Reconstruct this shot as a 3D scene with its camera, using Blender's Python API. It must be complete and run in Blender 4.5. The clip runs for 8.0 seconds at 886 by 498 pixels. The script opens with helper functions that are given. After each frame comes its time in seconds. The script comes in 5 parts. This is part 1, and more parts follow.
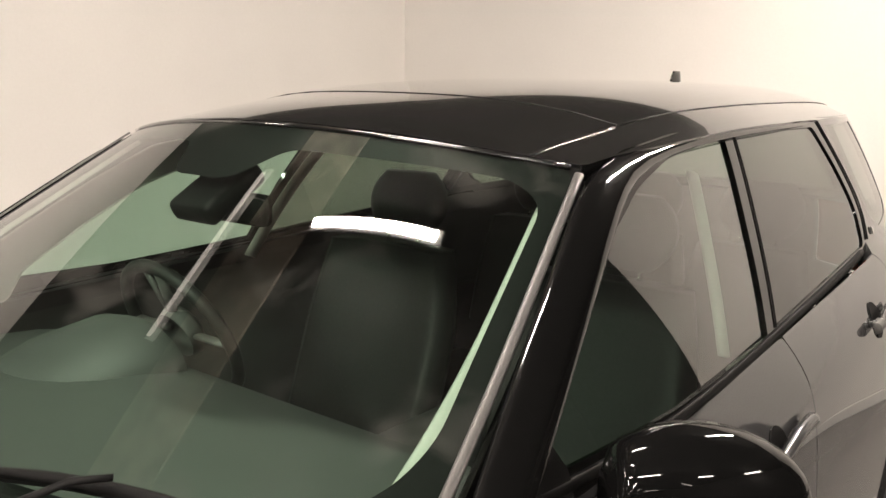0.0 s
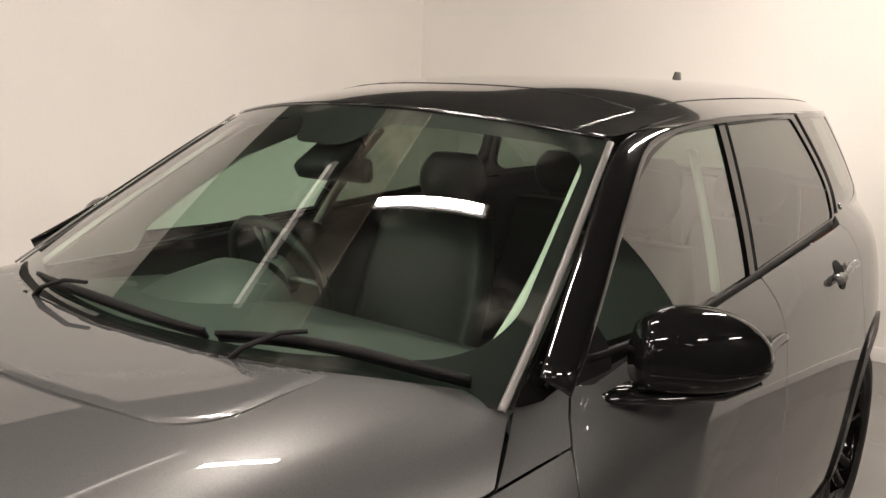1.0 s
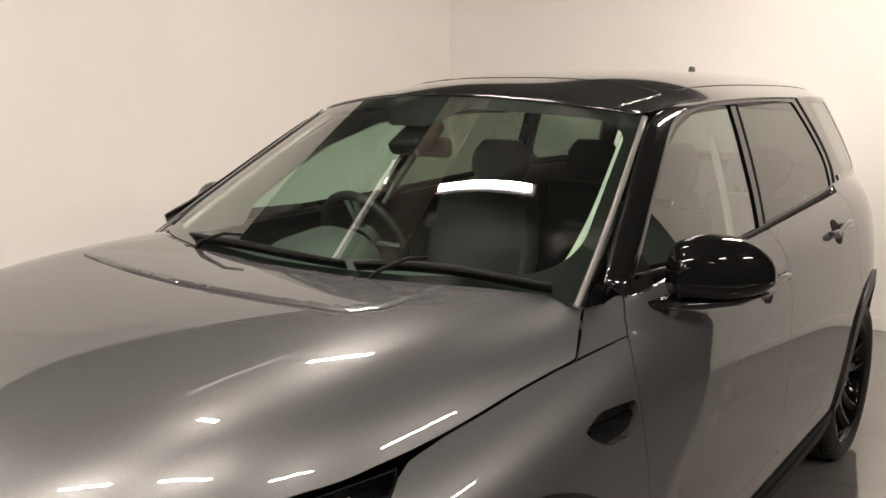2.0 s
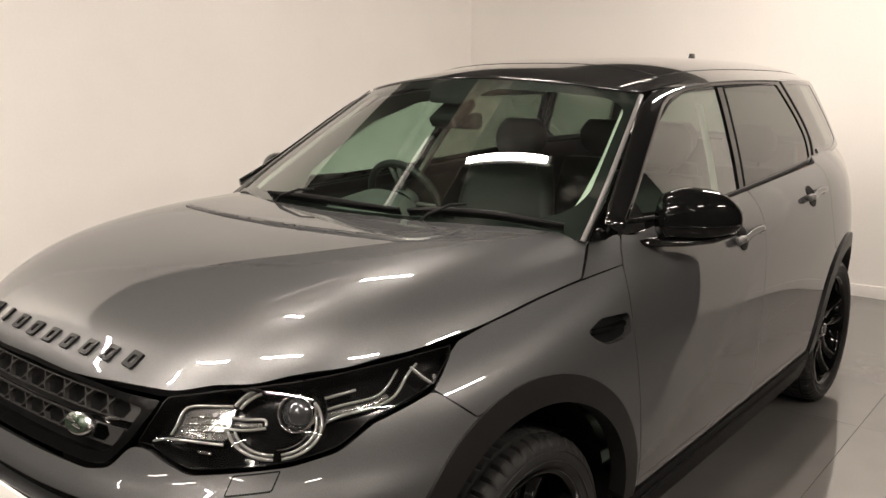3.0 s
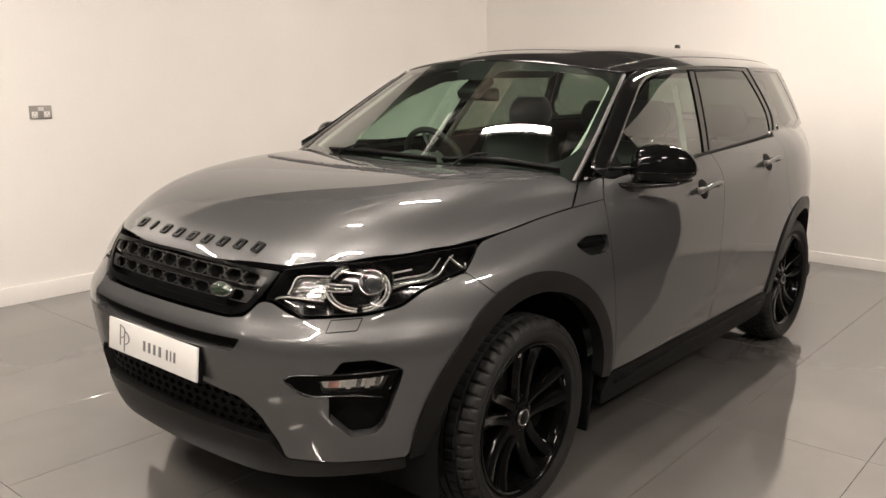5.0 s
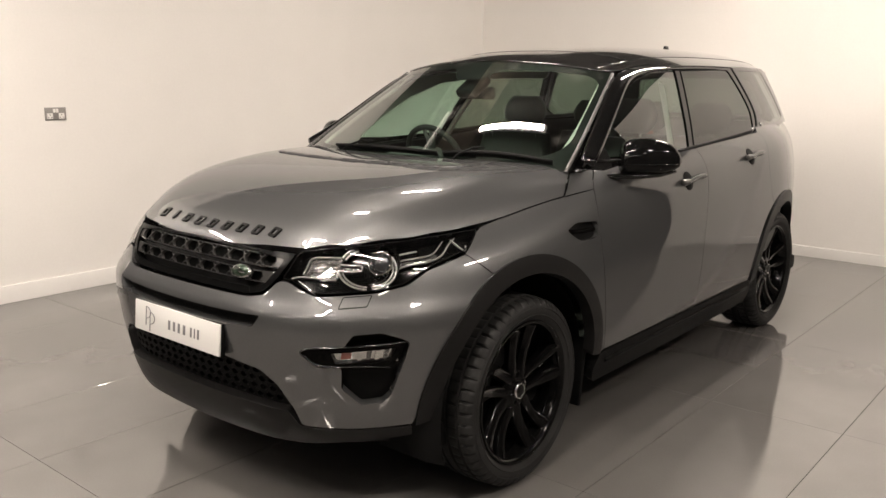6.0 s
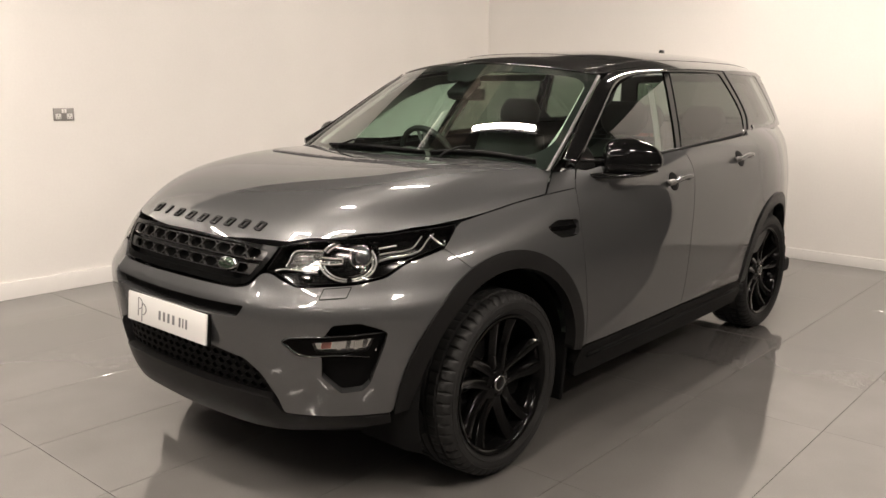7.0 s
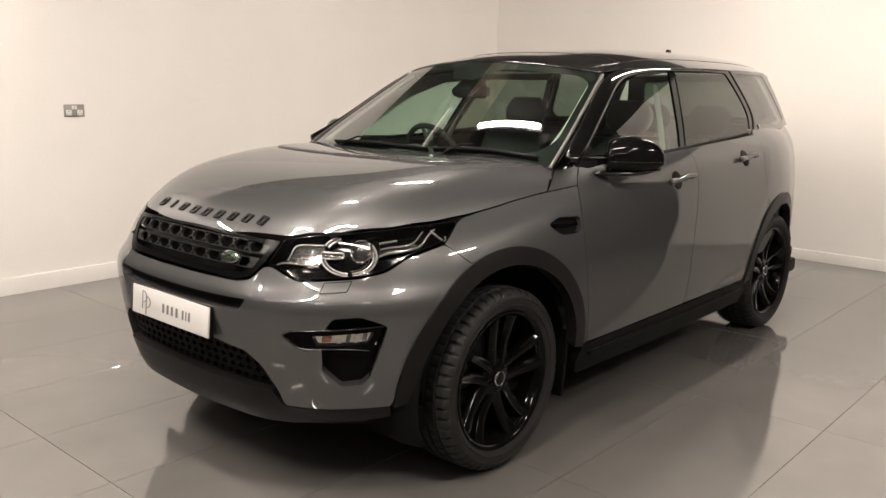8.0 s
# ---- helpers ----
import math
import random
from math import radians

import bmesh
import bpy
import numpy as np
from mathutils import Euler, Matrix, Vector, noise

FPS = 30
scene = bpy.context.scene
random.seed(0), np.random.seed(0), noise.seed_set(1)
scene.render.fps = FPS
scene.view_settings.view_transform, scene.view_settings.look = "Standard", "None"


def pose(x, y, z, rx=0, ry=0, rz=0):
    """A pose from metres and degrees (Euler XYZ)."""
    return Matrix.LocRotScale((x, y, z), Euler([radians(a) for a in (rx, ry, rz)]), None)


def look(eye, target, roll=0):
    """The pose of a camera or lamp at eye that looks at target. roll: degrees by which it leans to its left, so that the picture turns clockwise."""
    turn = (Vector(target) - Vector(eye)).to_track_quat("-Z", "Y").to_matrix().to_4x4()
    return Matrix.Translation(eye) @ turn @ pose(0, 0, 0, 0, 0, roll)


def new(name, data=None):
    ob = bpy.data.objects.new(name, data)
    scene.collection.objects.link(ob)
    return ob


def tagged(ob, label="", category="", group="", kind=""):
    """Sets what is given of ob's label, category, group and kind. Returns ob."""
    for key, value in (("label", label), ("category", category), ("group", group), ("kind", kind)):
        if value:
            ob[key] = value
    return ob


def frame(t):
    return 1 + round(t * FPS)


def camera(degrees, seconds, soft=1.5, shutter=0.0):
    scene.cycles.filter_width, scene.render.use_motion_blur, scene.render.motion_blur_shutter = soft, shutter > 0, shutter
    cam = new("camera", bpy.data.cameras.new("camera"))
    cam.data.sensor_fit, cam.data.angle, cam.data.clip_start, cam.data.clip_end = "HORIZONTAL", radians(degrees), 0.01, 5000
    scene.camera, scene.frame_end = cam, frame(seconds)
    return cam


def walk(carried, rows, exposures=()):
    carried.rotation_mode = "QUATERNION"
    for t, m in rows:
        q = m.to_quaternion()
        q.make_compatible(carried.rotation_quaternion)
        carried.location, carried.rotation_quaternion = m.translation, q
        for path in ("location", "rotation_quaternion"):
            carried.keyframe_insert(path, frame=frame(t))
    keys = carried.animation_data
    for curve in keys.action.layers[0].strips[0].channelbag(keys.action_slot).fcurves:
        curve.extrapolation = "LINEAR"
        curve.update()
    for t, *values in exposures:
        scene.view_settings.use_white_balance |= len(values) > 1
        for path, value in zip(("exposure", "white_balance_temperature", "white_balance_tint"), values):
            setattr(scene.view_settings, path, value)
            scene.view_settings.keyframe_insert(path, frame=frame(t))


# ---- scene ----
import mathutils

cam = camera(55.5, 8.0)
PATH = [
    (0, (1.285, 0.716, 1.688), (0.09, 2.27, 1.293), 1.0),
    (0.5, (1.352, 0.499, 1.677), (0.174, 2.065, 1.276), 1.4),
    (1, (1.465, 0.23, 1.661), (0.279, 1.793, 1.272), 1.7),
    (1.5, (1.546, -0.036, 1.647), (0.354, 1.523, 1.262), 1.0),
    (1.7, (1.578, -0.129, 1.62), (0.373, 1.424, 1.255), 0.3),
    (2.8, (1.884, -0.655, 1.602), (0.652, 0.87, 1.207), 0.2),
    (3, (1.937, -0.738, 1.595), (0.699, 0.782, 1.199), 0.1),
    (3.5, (2.047, -0.966, 1.585), (0.805, 0.549, 1.184), 0.4),
    (4, (2.149, -1.119, 1.58), (0.903, 0.391, 1.172), 0.8),
    (4.5, (2.297, -1.273, 1.56), (1.044, 0.23, 1.146), 0.9),
    (6, (2.558, -1.619, 1.526), (1.309, -0.109, 1.123), 0.5),
    (6.5, (2.632, -1.638, 1.516), (1.373, -0.135, 1.121), 0.6),
    (7, (2.719, -1.612, 1.509), (1.44, -0.125, 1.118), 0.7),
    (7.5, (2.755, -1.61, 1.499), (1.464, -0.133, 1.111), 1.0),
    (8, (2.764, -1.606, 1.498), (1.465, -0.136, 1.107), 1.0),
]
walk(cam, [(t, look(eye, target, roll)) for t, eye, target, roll in PATH], [(0.0, 0.15), (0.5, 0.12), (1.0, 0.0), (8.0, 0.0)])

# ---- light: strip lights under a dark ceiling, in a closed white room ----
WEST, EAST, NORTH, SOUTH, HIGH = -3.2, 4.3, 6.0, -7.0, 3.0
scene.view_settings.exposure = 0.0
world = bpy.data.worlds.new("room_air")
world.use_nodes = True
world.node_tree.nodes["Background"].inputs[0].default_value = (0.9, 0.85, 0.8, 1)
world.node_tree.nodes["Background"].inputs[1].default_value = 0.05
scene.world = world
TUBE_GLOW = 350.0
TUBE_TINT = (1.0, 0.880, 0.776)


# ---- materials ----
def material(name, colour, rough=0.5, metal=0.0, coat=0.0, coat_rough=0.03, grain=0.0, grain_size=200.0, mottle=0.0, mottle_size=3.0, bump=0.0, bump_size=300.0,
             rough_vary=0.0, sheen=0.0, specular=0.5, per_object=0.0, edge=1.0, coat_ior=1.5):
    """A principled surface with fine grain and broad mottling of its colour, and fine relief."""
    m = bpy.data.materials.new(name)
    m.use_nodes = True
    n, l = m.node_tree.nodes, m.node_tree.links
    p = n["Principled BSDF"]
    p.inputs["Base Color"].default_value = (*colour, 1)
    p.inputs["Roughness"].default_value, p.inputs["Metallic"].default_value = rough, metal
    p.inputs["Coat Weight"].default_value, p.inputs["Coat Roughness"].default_value = coat, coat_rough
    p.inputs["Coat IOR"].default_value = coat_ior
    p.inputs["Specular IOR Level"].default_value = specular
    p.inputs["Sheen Weight"].default_value = sheen
    p.inputs["Specular Tint"].default_value = (edge, edge, edge, 1)
    where = n.new("ShaderNodeTexCoord").outputs["Object"]

    def cloud(size, detail=3.0):
        t = n.new("ShaderNodeTexNoise")
        t.inputs["Scale"].default_value, t.inputs["Detail"].default_value = size, detail
        l.new(where, t.inputs["Vector"])
        return t.outputs["Fac"]

    def span(fac, low, high):
        r = n.new("ShaderNodeMapRange")
        r.inputs["From Min"].default_value, r.inputs["From Max"].default_value = 0.3, 0.7
        r.inputs["To Min"].default_value, r.inputs["To Max"].default_value = low, high
        l.new(fac, r.inputs["Value"])
        return r.outputs["Result"]

    scale = None
    for amount, size in ((grain, grain_size), (mottle, mottle_size)):
        if amount:
            s = span(cloud(size), 1 - amount, 1 + amount)
            if scale is not None:
                k = n.new("ShaderNodeMath")
                k.operation = "MULTIPLY"
                l.new(scale, k.inputs[0]), l.new(s, k.inputs[1])
                s = k.outputs[0]
            scale = s
    if per_object:
        r = n.new("ShaderNodeMapRange")
        r.inputs["To Min"].default_value, r.inputs["To Max"].default_value = 1 - per_object, 1 + per_object
        l.new(n.new("ShaderNodeObjectInfo").outputs["Random"], r.inputs["Value"])
        if scale is None:
            scale = r.outputs["Result"]
        else:
            k = n.new("ShaderNodeMath")
            k.operation = "MULTIPLY"
            l.new(scale, k.inputs[0]), l.new(r.outputs["Result"], k.inputs[1])
            scale = k.outputs[0]
    if scale is not None:
        v = n.new("ShaderNodeVectorMath")
        v.operation = "SCALE"
        v.inputs[0].default_value = colour
        l.new(scale, v.inputs["Scale"])
        l.new(v.outputs["Vector"], p.inputs["Base Color"])
    if rough_vary:
        l.new(span(cloud(mottle_size * 2.3), max(rough - rough_vary, 0.01), rough + rough_vary), p.inputs["Roughness"])
    if bump:
        b = n.new("ShaderNodeBump")
        b.inputs["Strength"].default_value, b.inputs["Distance"].default_value = 1.0, bump
        l.new(cloud(bump_size, 2.0), b.inputs["Height"])
        l.new(b.outputs["Normal"], p.inputs["Normal"])
    return m


def pane(name, tint, face=0.08, rough=0.0, film=0.0, bend=4.2):
    """A thin pane, alike from both sides: it tints what is behind it and mirrors more the flatter it is seen."""
    m = bpy.data.materials.new(name)
    m.use_nodes = True
    n, l = m.node_tree.nodes, m.node_tree.links
    n.remove(n["Principled BSDF"])
    see, shine, mix = n.new("ShaderNodeBsdfTransparent"), n.new("ShaderNodeBsdfGlossy"), n.new("ShaderNodeMixShader")
    slant, curve, span = n.new("ShaderNodeLayerWeight"), n.new("ShaderNodeMath"), n.new("ShaderNodeMapRange")
    see.inputs["Color"].default_value = (*tint, 1)
    shine.inputs["Roughness"].default_value = rough
    curve.operation = "POWER"
    curve.inputs[1].default_value = bend
    span.inputs["To Min"].default_value = face
    l.new(slant.outputs["Facing"], curve.inputs[0]), l.new(curve.outputs[0], span.inputs["Value"])
    l.new(span.outputs[0], mix.inputs[0]), l.new(see.outputs[0], mix.inputs[1]), l.new(shine.outputs[0], mix.inputs[2])
    last = mix
    if film:
        # wiped smears of dust on the glass
        where, cloud, level = n.new("ShaderNodeTexCoord"), n.new("ShaderNodeTexNoise"), n.new("ShaderNodeMapRange")
        dust, last = n.new("ShaderNodeBsdfDiffuse"), n.new("ShaderNodeMixShader")
        dust.inputs["Color"].default_value = (0.75, 0.74, 0.68, 1)
        cloud.inputs["Scale"].default_value, cloud.inputs["Detail"].default_value, cloud.inputs["Distortion"].default_value = 4.5, 5.0, 0.6
        level.inputs["From Min"].default_value, level.inputs["From Max"].default_value = 0.55, 0.78
        level.inputs["To Min"].default_value, level.inputs["To Max"].default_value = 0.001, film
        l.new(where.outputs["Object"], cloud.inputs["Vector"]), l.new(cloud.outputs["Fac"], level.inputs["Value"])
        l.new(level.outputs[0], last.inputs[0]), l.new(mix.outputs[0], last.inputs[1]), l.new(dust.outputs[0], last.inputs[2])
    l.new(last.outputs[0], n["Material Output"].inputs["Surface"])
    return m


def glow(name, colour, strength):
    m = bpy.data.materials.new(name)
    m.use_nodes = True
    p = m.node_tree.nodes["Principled BSDF"]
    p.inputs["Base Color"].default_value = (0.8, 0.8, 0.8, 1)
    p.inputs["Emission Color"].default_value, p.inputs["Emission Strength"].default_value = (*colour, 1), strength
    return m


PAINT = material("grey_metallic_paint", (0.122, 0.123, 0.125), 0.40, 0.72, 1.0, 0.008, grain=0.10, grain_size=480, mottle=0.02, mottle_size=2, specular=0.0, edge=0.12, coat_ior=1.82)
SATIN_BLACK = material("satin_black_plastic", (0.0025, 0.0025, 0.0025), 0.25, specular=0.06, mottle=0.1)
HONEYCOMB = material("dark_grey_grille_plastic", (0.022, 0.0215, 0.021), 0.28, specular=0.35, mottle=0.1)
GLOSS = material("gloss_black_paint", (0.006, 0.006, 0.006), 0.12, 0.0, 1.0, 0.02)
PLASTIC = material("black_textured_plastic", (0.006, 0.006, 0.006), 0.5, specular=0.075, bump=0.0004, bump_size=900, mottle=0.12)
CLADDING = material("dark_grey_cladding_plastic", (0.0115, 0.0112, 0.011), 0.36, specular=0.12, bump=0.0003, bump_size=1100, mottle=0.10)
RUBBER = material("tyre_rubber", (0.022, 0.0218, 0.0215), 0.5, specular=0.16, bump=0.0003, bump_size=500, mottle=0.18, mottle_size=9)
SEAL = material("black_rubber_seal", (0.008, 0.008, 0.008), 0.5, specular=0.06, mottle=0.1)
RIM = material("gloss_black_alloy", (0.003, 0.003, 0.003), 0.06, specular=0.18)
METAL = material("brushed_steel", (0.55, 0.53, 0.50), 0.28, 1.0, grain=0.08, grain_size=300)
CHROME = material("bright_chrome", (0.75, 0.74, 0.72), 0.06, 1.0)
SATIN = material("satin_grey_trim", (0.11, 0.107, 0.104), 0.45, 0.3, grain=0.05)
DISC = material("cast_iron_disc", (0.16, 0.15, 0.14), 0.4, 0.9, grain=0.15, grain_size=80)
GUIDE = material("clear_light_guide", (0.36, 0.36, 0.35), 0.14, 0.6, 1.0)
LAMPGREY = material("grey_lamp_inner", (0.19, 0.19, 0.185), 0.18, 0.7, 0.5, mottle=0.15, mottle_size=60)
BEZEL = material("dark_lamp_bezel", (0.004, 0.004, 0.004), 0.12, specular=0.3)
LENS = pane("clear_lamp_lens", (0.95, 0.95, 0.95), 0.04)
WINDSCREEN = pane("smeared_green_glass", (0.76, 0.91, 0.82), film=0.05, bend=3.2)
SIDEGLASS = pane("clear_side_glass", (0.63, 0.80, 0.70), 0.13, bend=2.8)
PRIVACY = pane("dark_privacy_glass", (0.21, 0.25, 0.21))
LEATHER = material("black_leather", (0.018, 0.0177, 0.017), 0.5, specular=0.35, grain=0.12, grain_size=120, bump=0.0006, bump_size=260, mottle=0.1)
DASH = material("dark_dashboard_skin", (0.058, 0.059, 0.057), 0.55, bump=0.0005, bump_size=420, mottle=0.08)
LINER = material("pale_grey_headlining", (0.42, 0.41, 0.38), 0.9, grain=0.06, grain_size=250)
PLATE = material("white_plate_acrylic", (0.78, 0.77, 0.74), 0.25, 0.0, 0.3, mottle=0.02)
INK = material("grey_print", (0.15, 0.15, 0.15), 0.4, mottle=0.05)
LETTER = material("black_badge_gloss", (0.008, 0.008, 0.008), 0.4, specular=0.1)
FRAME = material("black_frame_film", (0.004, 0.004, 0.004), 0.06, specular=0.55)
SHELL = material("gloss_black_mirror_cap", (0.004, 0.004, 0.004), 0.04, specular=0.22)
BADGE = material("dull_green_enamel", (0.025, 0.042, 0.026), 0.25, 0.2, 0.3, mottle=0.1, mottle_size=60)
SILVER = material("silver_badge_edge", (0.6, 0.6, 0.58), 0.2, 1.0)
AMBER = material("red_lamp_reflector", (0.36, 0.10, 0.07), 0.2, 0.2, 1.0)
WALL = material("cream_white_wall_paint", (0.80, 0.775, 0.74), 0.55, grain=0.012, grain_size=60, mottle=0.025, mottle_size=1.1, bump=0.0006, bump_size=170)
SKIRT = material("white_skirting_gloss", (0.82, 0.80, 0.77), 0.25, grain=0.02, mottle=0.03)
# for unseen walls, dark so that the car mirrors little light from them
DARKWALL = material("dark_unseen_wall", (0.035, 0.034, 0.033), 0.6, grain=0.05, mottle=0.1, bump=0.0006)
CEIL = material("charcoal_ceiling_paint", (0.028, 0.027, 0.026), 0.7, grain=0.1, mottle=0.1)
TILE = material("polished_grey_porcelain", (0.148, 0.141, 0.135), 0.07, 0.0, 0.3, 0.06, grain=0.03, grain_size=140, mottle=0.09, mottle_size=1.7, rough_vary=0.025, per_object=0.02, specular=1.0)
GROUT = material("grey_grout", (0.10, 0.095, 0.09), 0.6, grain=0.15)
SOCKET = material("brushed_steel_faceplate", (0.30, 0.285, 0.27), 0.5, 0.8, grain=0.1, grain_size=500)
TUBE = glow("strip_light_diffuser", TUBE_TINT, TUBE_GLOW)
FAINT = glow("faint_strip_diffuser", TUBE_TINT, 1.6)
MILD = glow("glint_strip_diffuser", TUBE_TINT, 40.0)
BAND_BOARD = material("mottled_brown_reflection_band", (0.25, 0.215, 0.175), 0.6, grain=0.45, grain_size=8, mottle=0.85, mottle_size=2.6)
SWITCH = material("white_moulded_plastic", (0.72, 0.70, 0.67), 0.35, mottle=0.03)
HOUSING = material("white_lamp_housing", (0.6, 0.6, 0.58), 0.4, mottle=0.03)


# ---- building ----
def whereabouts(ob):
    """Where an object that is only shifted stands in the room."""
    up = ob.matrix_parent_inverse.translation + ob.location
    return up + whereabouts(ob.parent) if ob.parent is not None else up


def link(name, mesh, mats, parent=None, label=""):
    ob = new(name, mesh)
    for m in mats if isinstance(mats, (list, tuple)) else [mats]:
        mesh.materials.append(m)
    if parent is not None:
        ob.parent = parent
        ob.matrix_parent_inverse = Matrix.Translation(-whereabouts(parent))
    return tagged(ob, label)


def part(name, bm, mat, parent=None, label="", smooth=True):
    """Links a bmesh, whose points are in the room's metres, as one mesh."""
    me = bpy.data.meshes.new(name)
    for f in bm.faces:
        f.smooth = smooth
    bm.to_mesh(me)
    bm.free()
    return link(name, me, mat, parent, label)


def thing(name, at, label, category, kind="", group=""):
    ob = new(name)
    ob.location = at
    return tagged(ob, label, category, group, kind)


def box(bm, low, high, bevel=0.0, segments=2, turn=None):
    """A bevelled block between two corners, added to bm; turn: a matrix about its middle."""
    low, high = Vector(low), Vector(high)
    made = bmesh.ops.create_cube(bm, size=1)["verts"]
    mid, size = (low + high) / 2, high - low
    for v in made:
        v.co = Vector((v.co.x * size.x, v.co.y * size.y, v.co.z * size.z))
    if bevel:
        edges = list({e for v in made for e in v.link_edges})
        done = bmesh.ops.bevel(bm, geom=edges, offset=bevel, segments=segments, profile=0.6, affect="EDGES")
        made = list({v for f in done["faces"] for v in f.verts} | {v for v in made if v.is_valid})
    m = Matrix.Translation(mid) @ (turn or Matrix())
    bmesh.ops.transform(bm, matrix=m, verts=[v for v in made if v.is_valid])
    return made


def block(name, low, high, mat, parent=None, bevel=0.004, label="", segments=2, turn=None):
    bm = bmesh.new()
    box(bm, low, high, bevel, segments, turn)
    ob = part(name, bm, mat, parent, label, smooth=False)
    for p in ob.data.polygons:
        p.use_smooth = bevel > 0
    if bevel > 0:
        ob.data.set_sharp_from_angle(angle=radians(50))
    return ob


def lathe(bm, profile, m=Matrix(), n=48, closed=False, wave=None):
    """Turns (radius, along) points about the local z axis."""
    rings = []
    for i in range(n):
        a = 2 * math.pi * i / n
        ring = []
        for k, (r, h) in enumerate(profile):
            q = r + (wave(i, k) if wave else 0)
            ring.append(bm.verts.new(m @ Vector((q * math.cos(a), q * math.sin(a), h))))
        rings.append(ring)
    count = len(profile) if closed else len(profile) - 1
    for i in range(n):
        a, b = rings[i], rings[(i + 1) % n]
        for k in range(count):
            j = (k + 1) % len(profile)
            bm.faces.new((a[k], b[k], b[j], a[j]))


def sweep(bm, points, section, ups=None, cap=True, scales=None):
    """Carries a closed section of (across, up) points along a path."""
    pts = [Vector(p) for p in points]
    rings = []
    for i, p in enumerate(pts):
        d = (pts[min(i + 1, len(pts) - 1)] - pts[max(i - 1, 0)]).normalized()
        up = Vector(ups[i] if ups is not None else (0, 0, 1))
        across = d.cross(up)
        across = across.normalized() if across.length > 1e-6 else Vector((1, 0, 0))
        up = across.cross(d)
        k = scales[i] if scales is not None else 1.0
        rings.append([bm.verts.new(p + across * (a * k) + up * (b * k)) for a, b in section])
    n = len(section)
    for a, b in zip(rings, rings[1:]):
        for k in range(n):
            bm.faces.new((a[k], a[(k + 1) % n], b[(k + 1) % n], b[k]))
    if cap:
        bm.faces.new(rings[0][::-1]), bm.faces.new(rings[-1])


def circle(r, n=8, flat=1.0):
    return [(r * math.cos(2 * math.pi * i / n), flat * r * math.sin(2 * math.pi * i / n)) for i in range(n)]


def tube(name, points, r, mat, parent, label="", n=8, flat=1.0, ups=None, scales=None):
    bm = bmesh.new()
    sweep(bm, points, circle(r, n, flat), ups, scales=scales)
    bmesh.ops.recalc_face_normals(bm, faces=bm.faces)
    return part(name, bm, mat, parent, label)


def rounded(corners, r=0.01, n=5):
    """A closed outline with rounded corners; a corner is (u, v) or (u, v, its own radius)."""
    out, k = [], len(corners)
    for i in range(k):
        p, a, b = (Vector(corners[j % k][:2]) for j in (i, i - 1, i + 1))
        q = corners[i][2] if len(corners[i]) > 2 else r
        da, db = a - p, b - p
        cut = min(q, 0.48 * da.length, 0.48 * db.length)
        if cut < 1e-4:
            out.append(tuple(p))
            continue
        s, e = p + da.normalized() * cut, p + db.normalized() * cut
        for t in (j / n for j in range(n + 1)):
            w = s * (1 - t) ** 2 + p * (2 * t * (1 - t)) + e * t * t
            out.append((w.x, w.y))
    return out


def resampled(loop, h):
    out = []
    for a, b in zip(loop, loop[1:] + loop[:1]):
        n = max(1, math.ceil(math.dist(a, b) / h))
        out += [(a[0] + (b[0] - a[0]) * i / n, a[1] + (b[1] - a[1]) * i / n) for i in range(n)]
    return [p for i, p in enumerate(out) if math.dist(p, out[i - 1]) > 1e-5]


def inside(points, loops):
    points = np.asarray(points, float)
    odd = np.zeros(len(points), bool)
    for loop in loops:
        a = np.asarray(loop, float)
        b = np.roll(a, -1, 0)
        for (x0, y0), (x1, y1) in zip(a, b):
            if y0 != y1:
                hit = ((y0 > points[:, 1]) != (y1 > points[:, 1])) & (points[:, 0] < (x1 - x0) * (points[:, 1] - y0) / (y1 - y0) + x0)
                odd ^= hit
    return odd


def shrunk(loop, gap):
    """The outline drawn in by gap (outlines run anticlockwise or clockwise alike)."""
    p = np.asarray(loop, float)
    area = np.sum(p[:, 0] * np.roll(p[:, 1], -1) - np.roll(p[:, 0], -1) * p[:, 1])
    d = np.roll(p, -1, 0) - np.roll(p, 1, 0)
    d /= np.maximum(np.hypot(d[:, 0], d[:, 1])[:, None], 1e-9)
    inward = np.stack([-d[:, 1], d[:, 0]], -1) * (1 if area > 0 else -1)
    return [tuple(q) for q in p + inward * gap]


def normals(surface, u, v):
    e = 2e-3
    n = np.cross(surface(u + e, v) - surface(u - e, v), surface(u, v + e) - surface(u, v - e))
    return n / np.maximum(np.linalg.norm(n, axis=-1, keepdims=True), 1e-12)


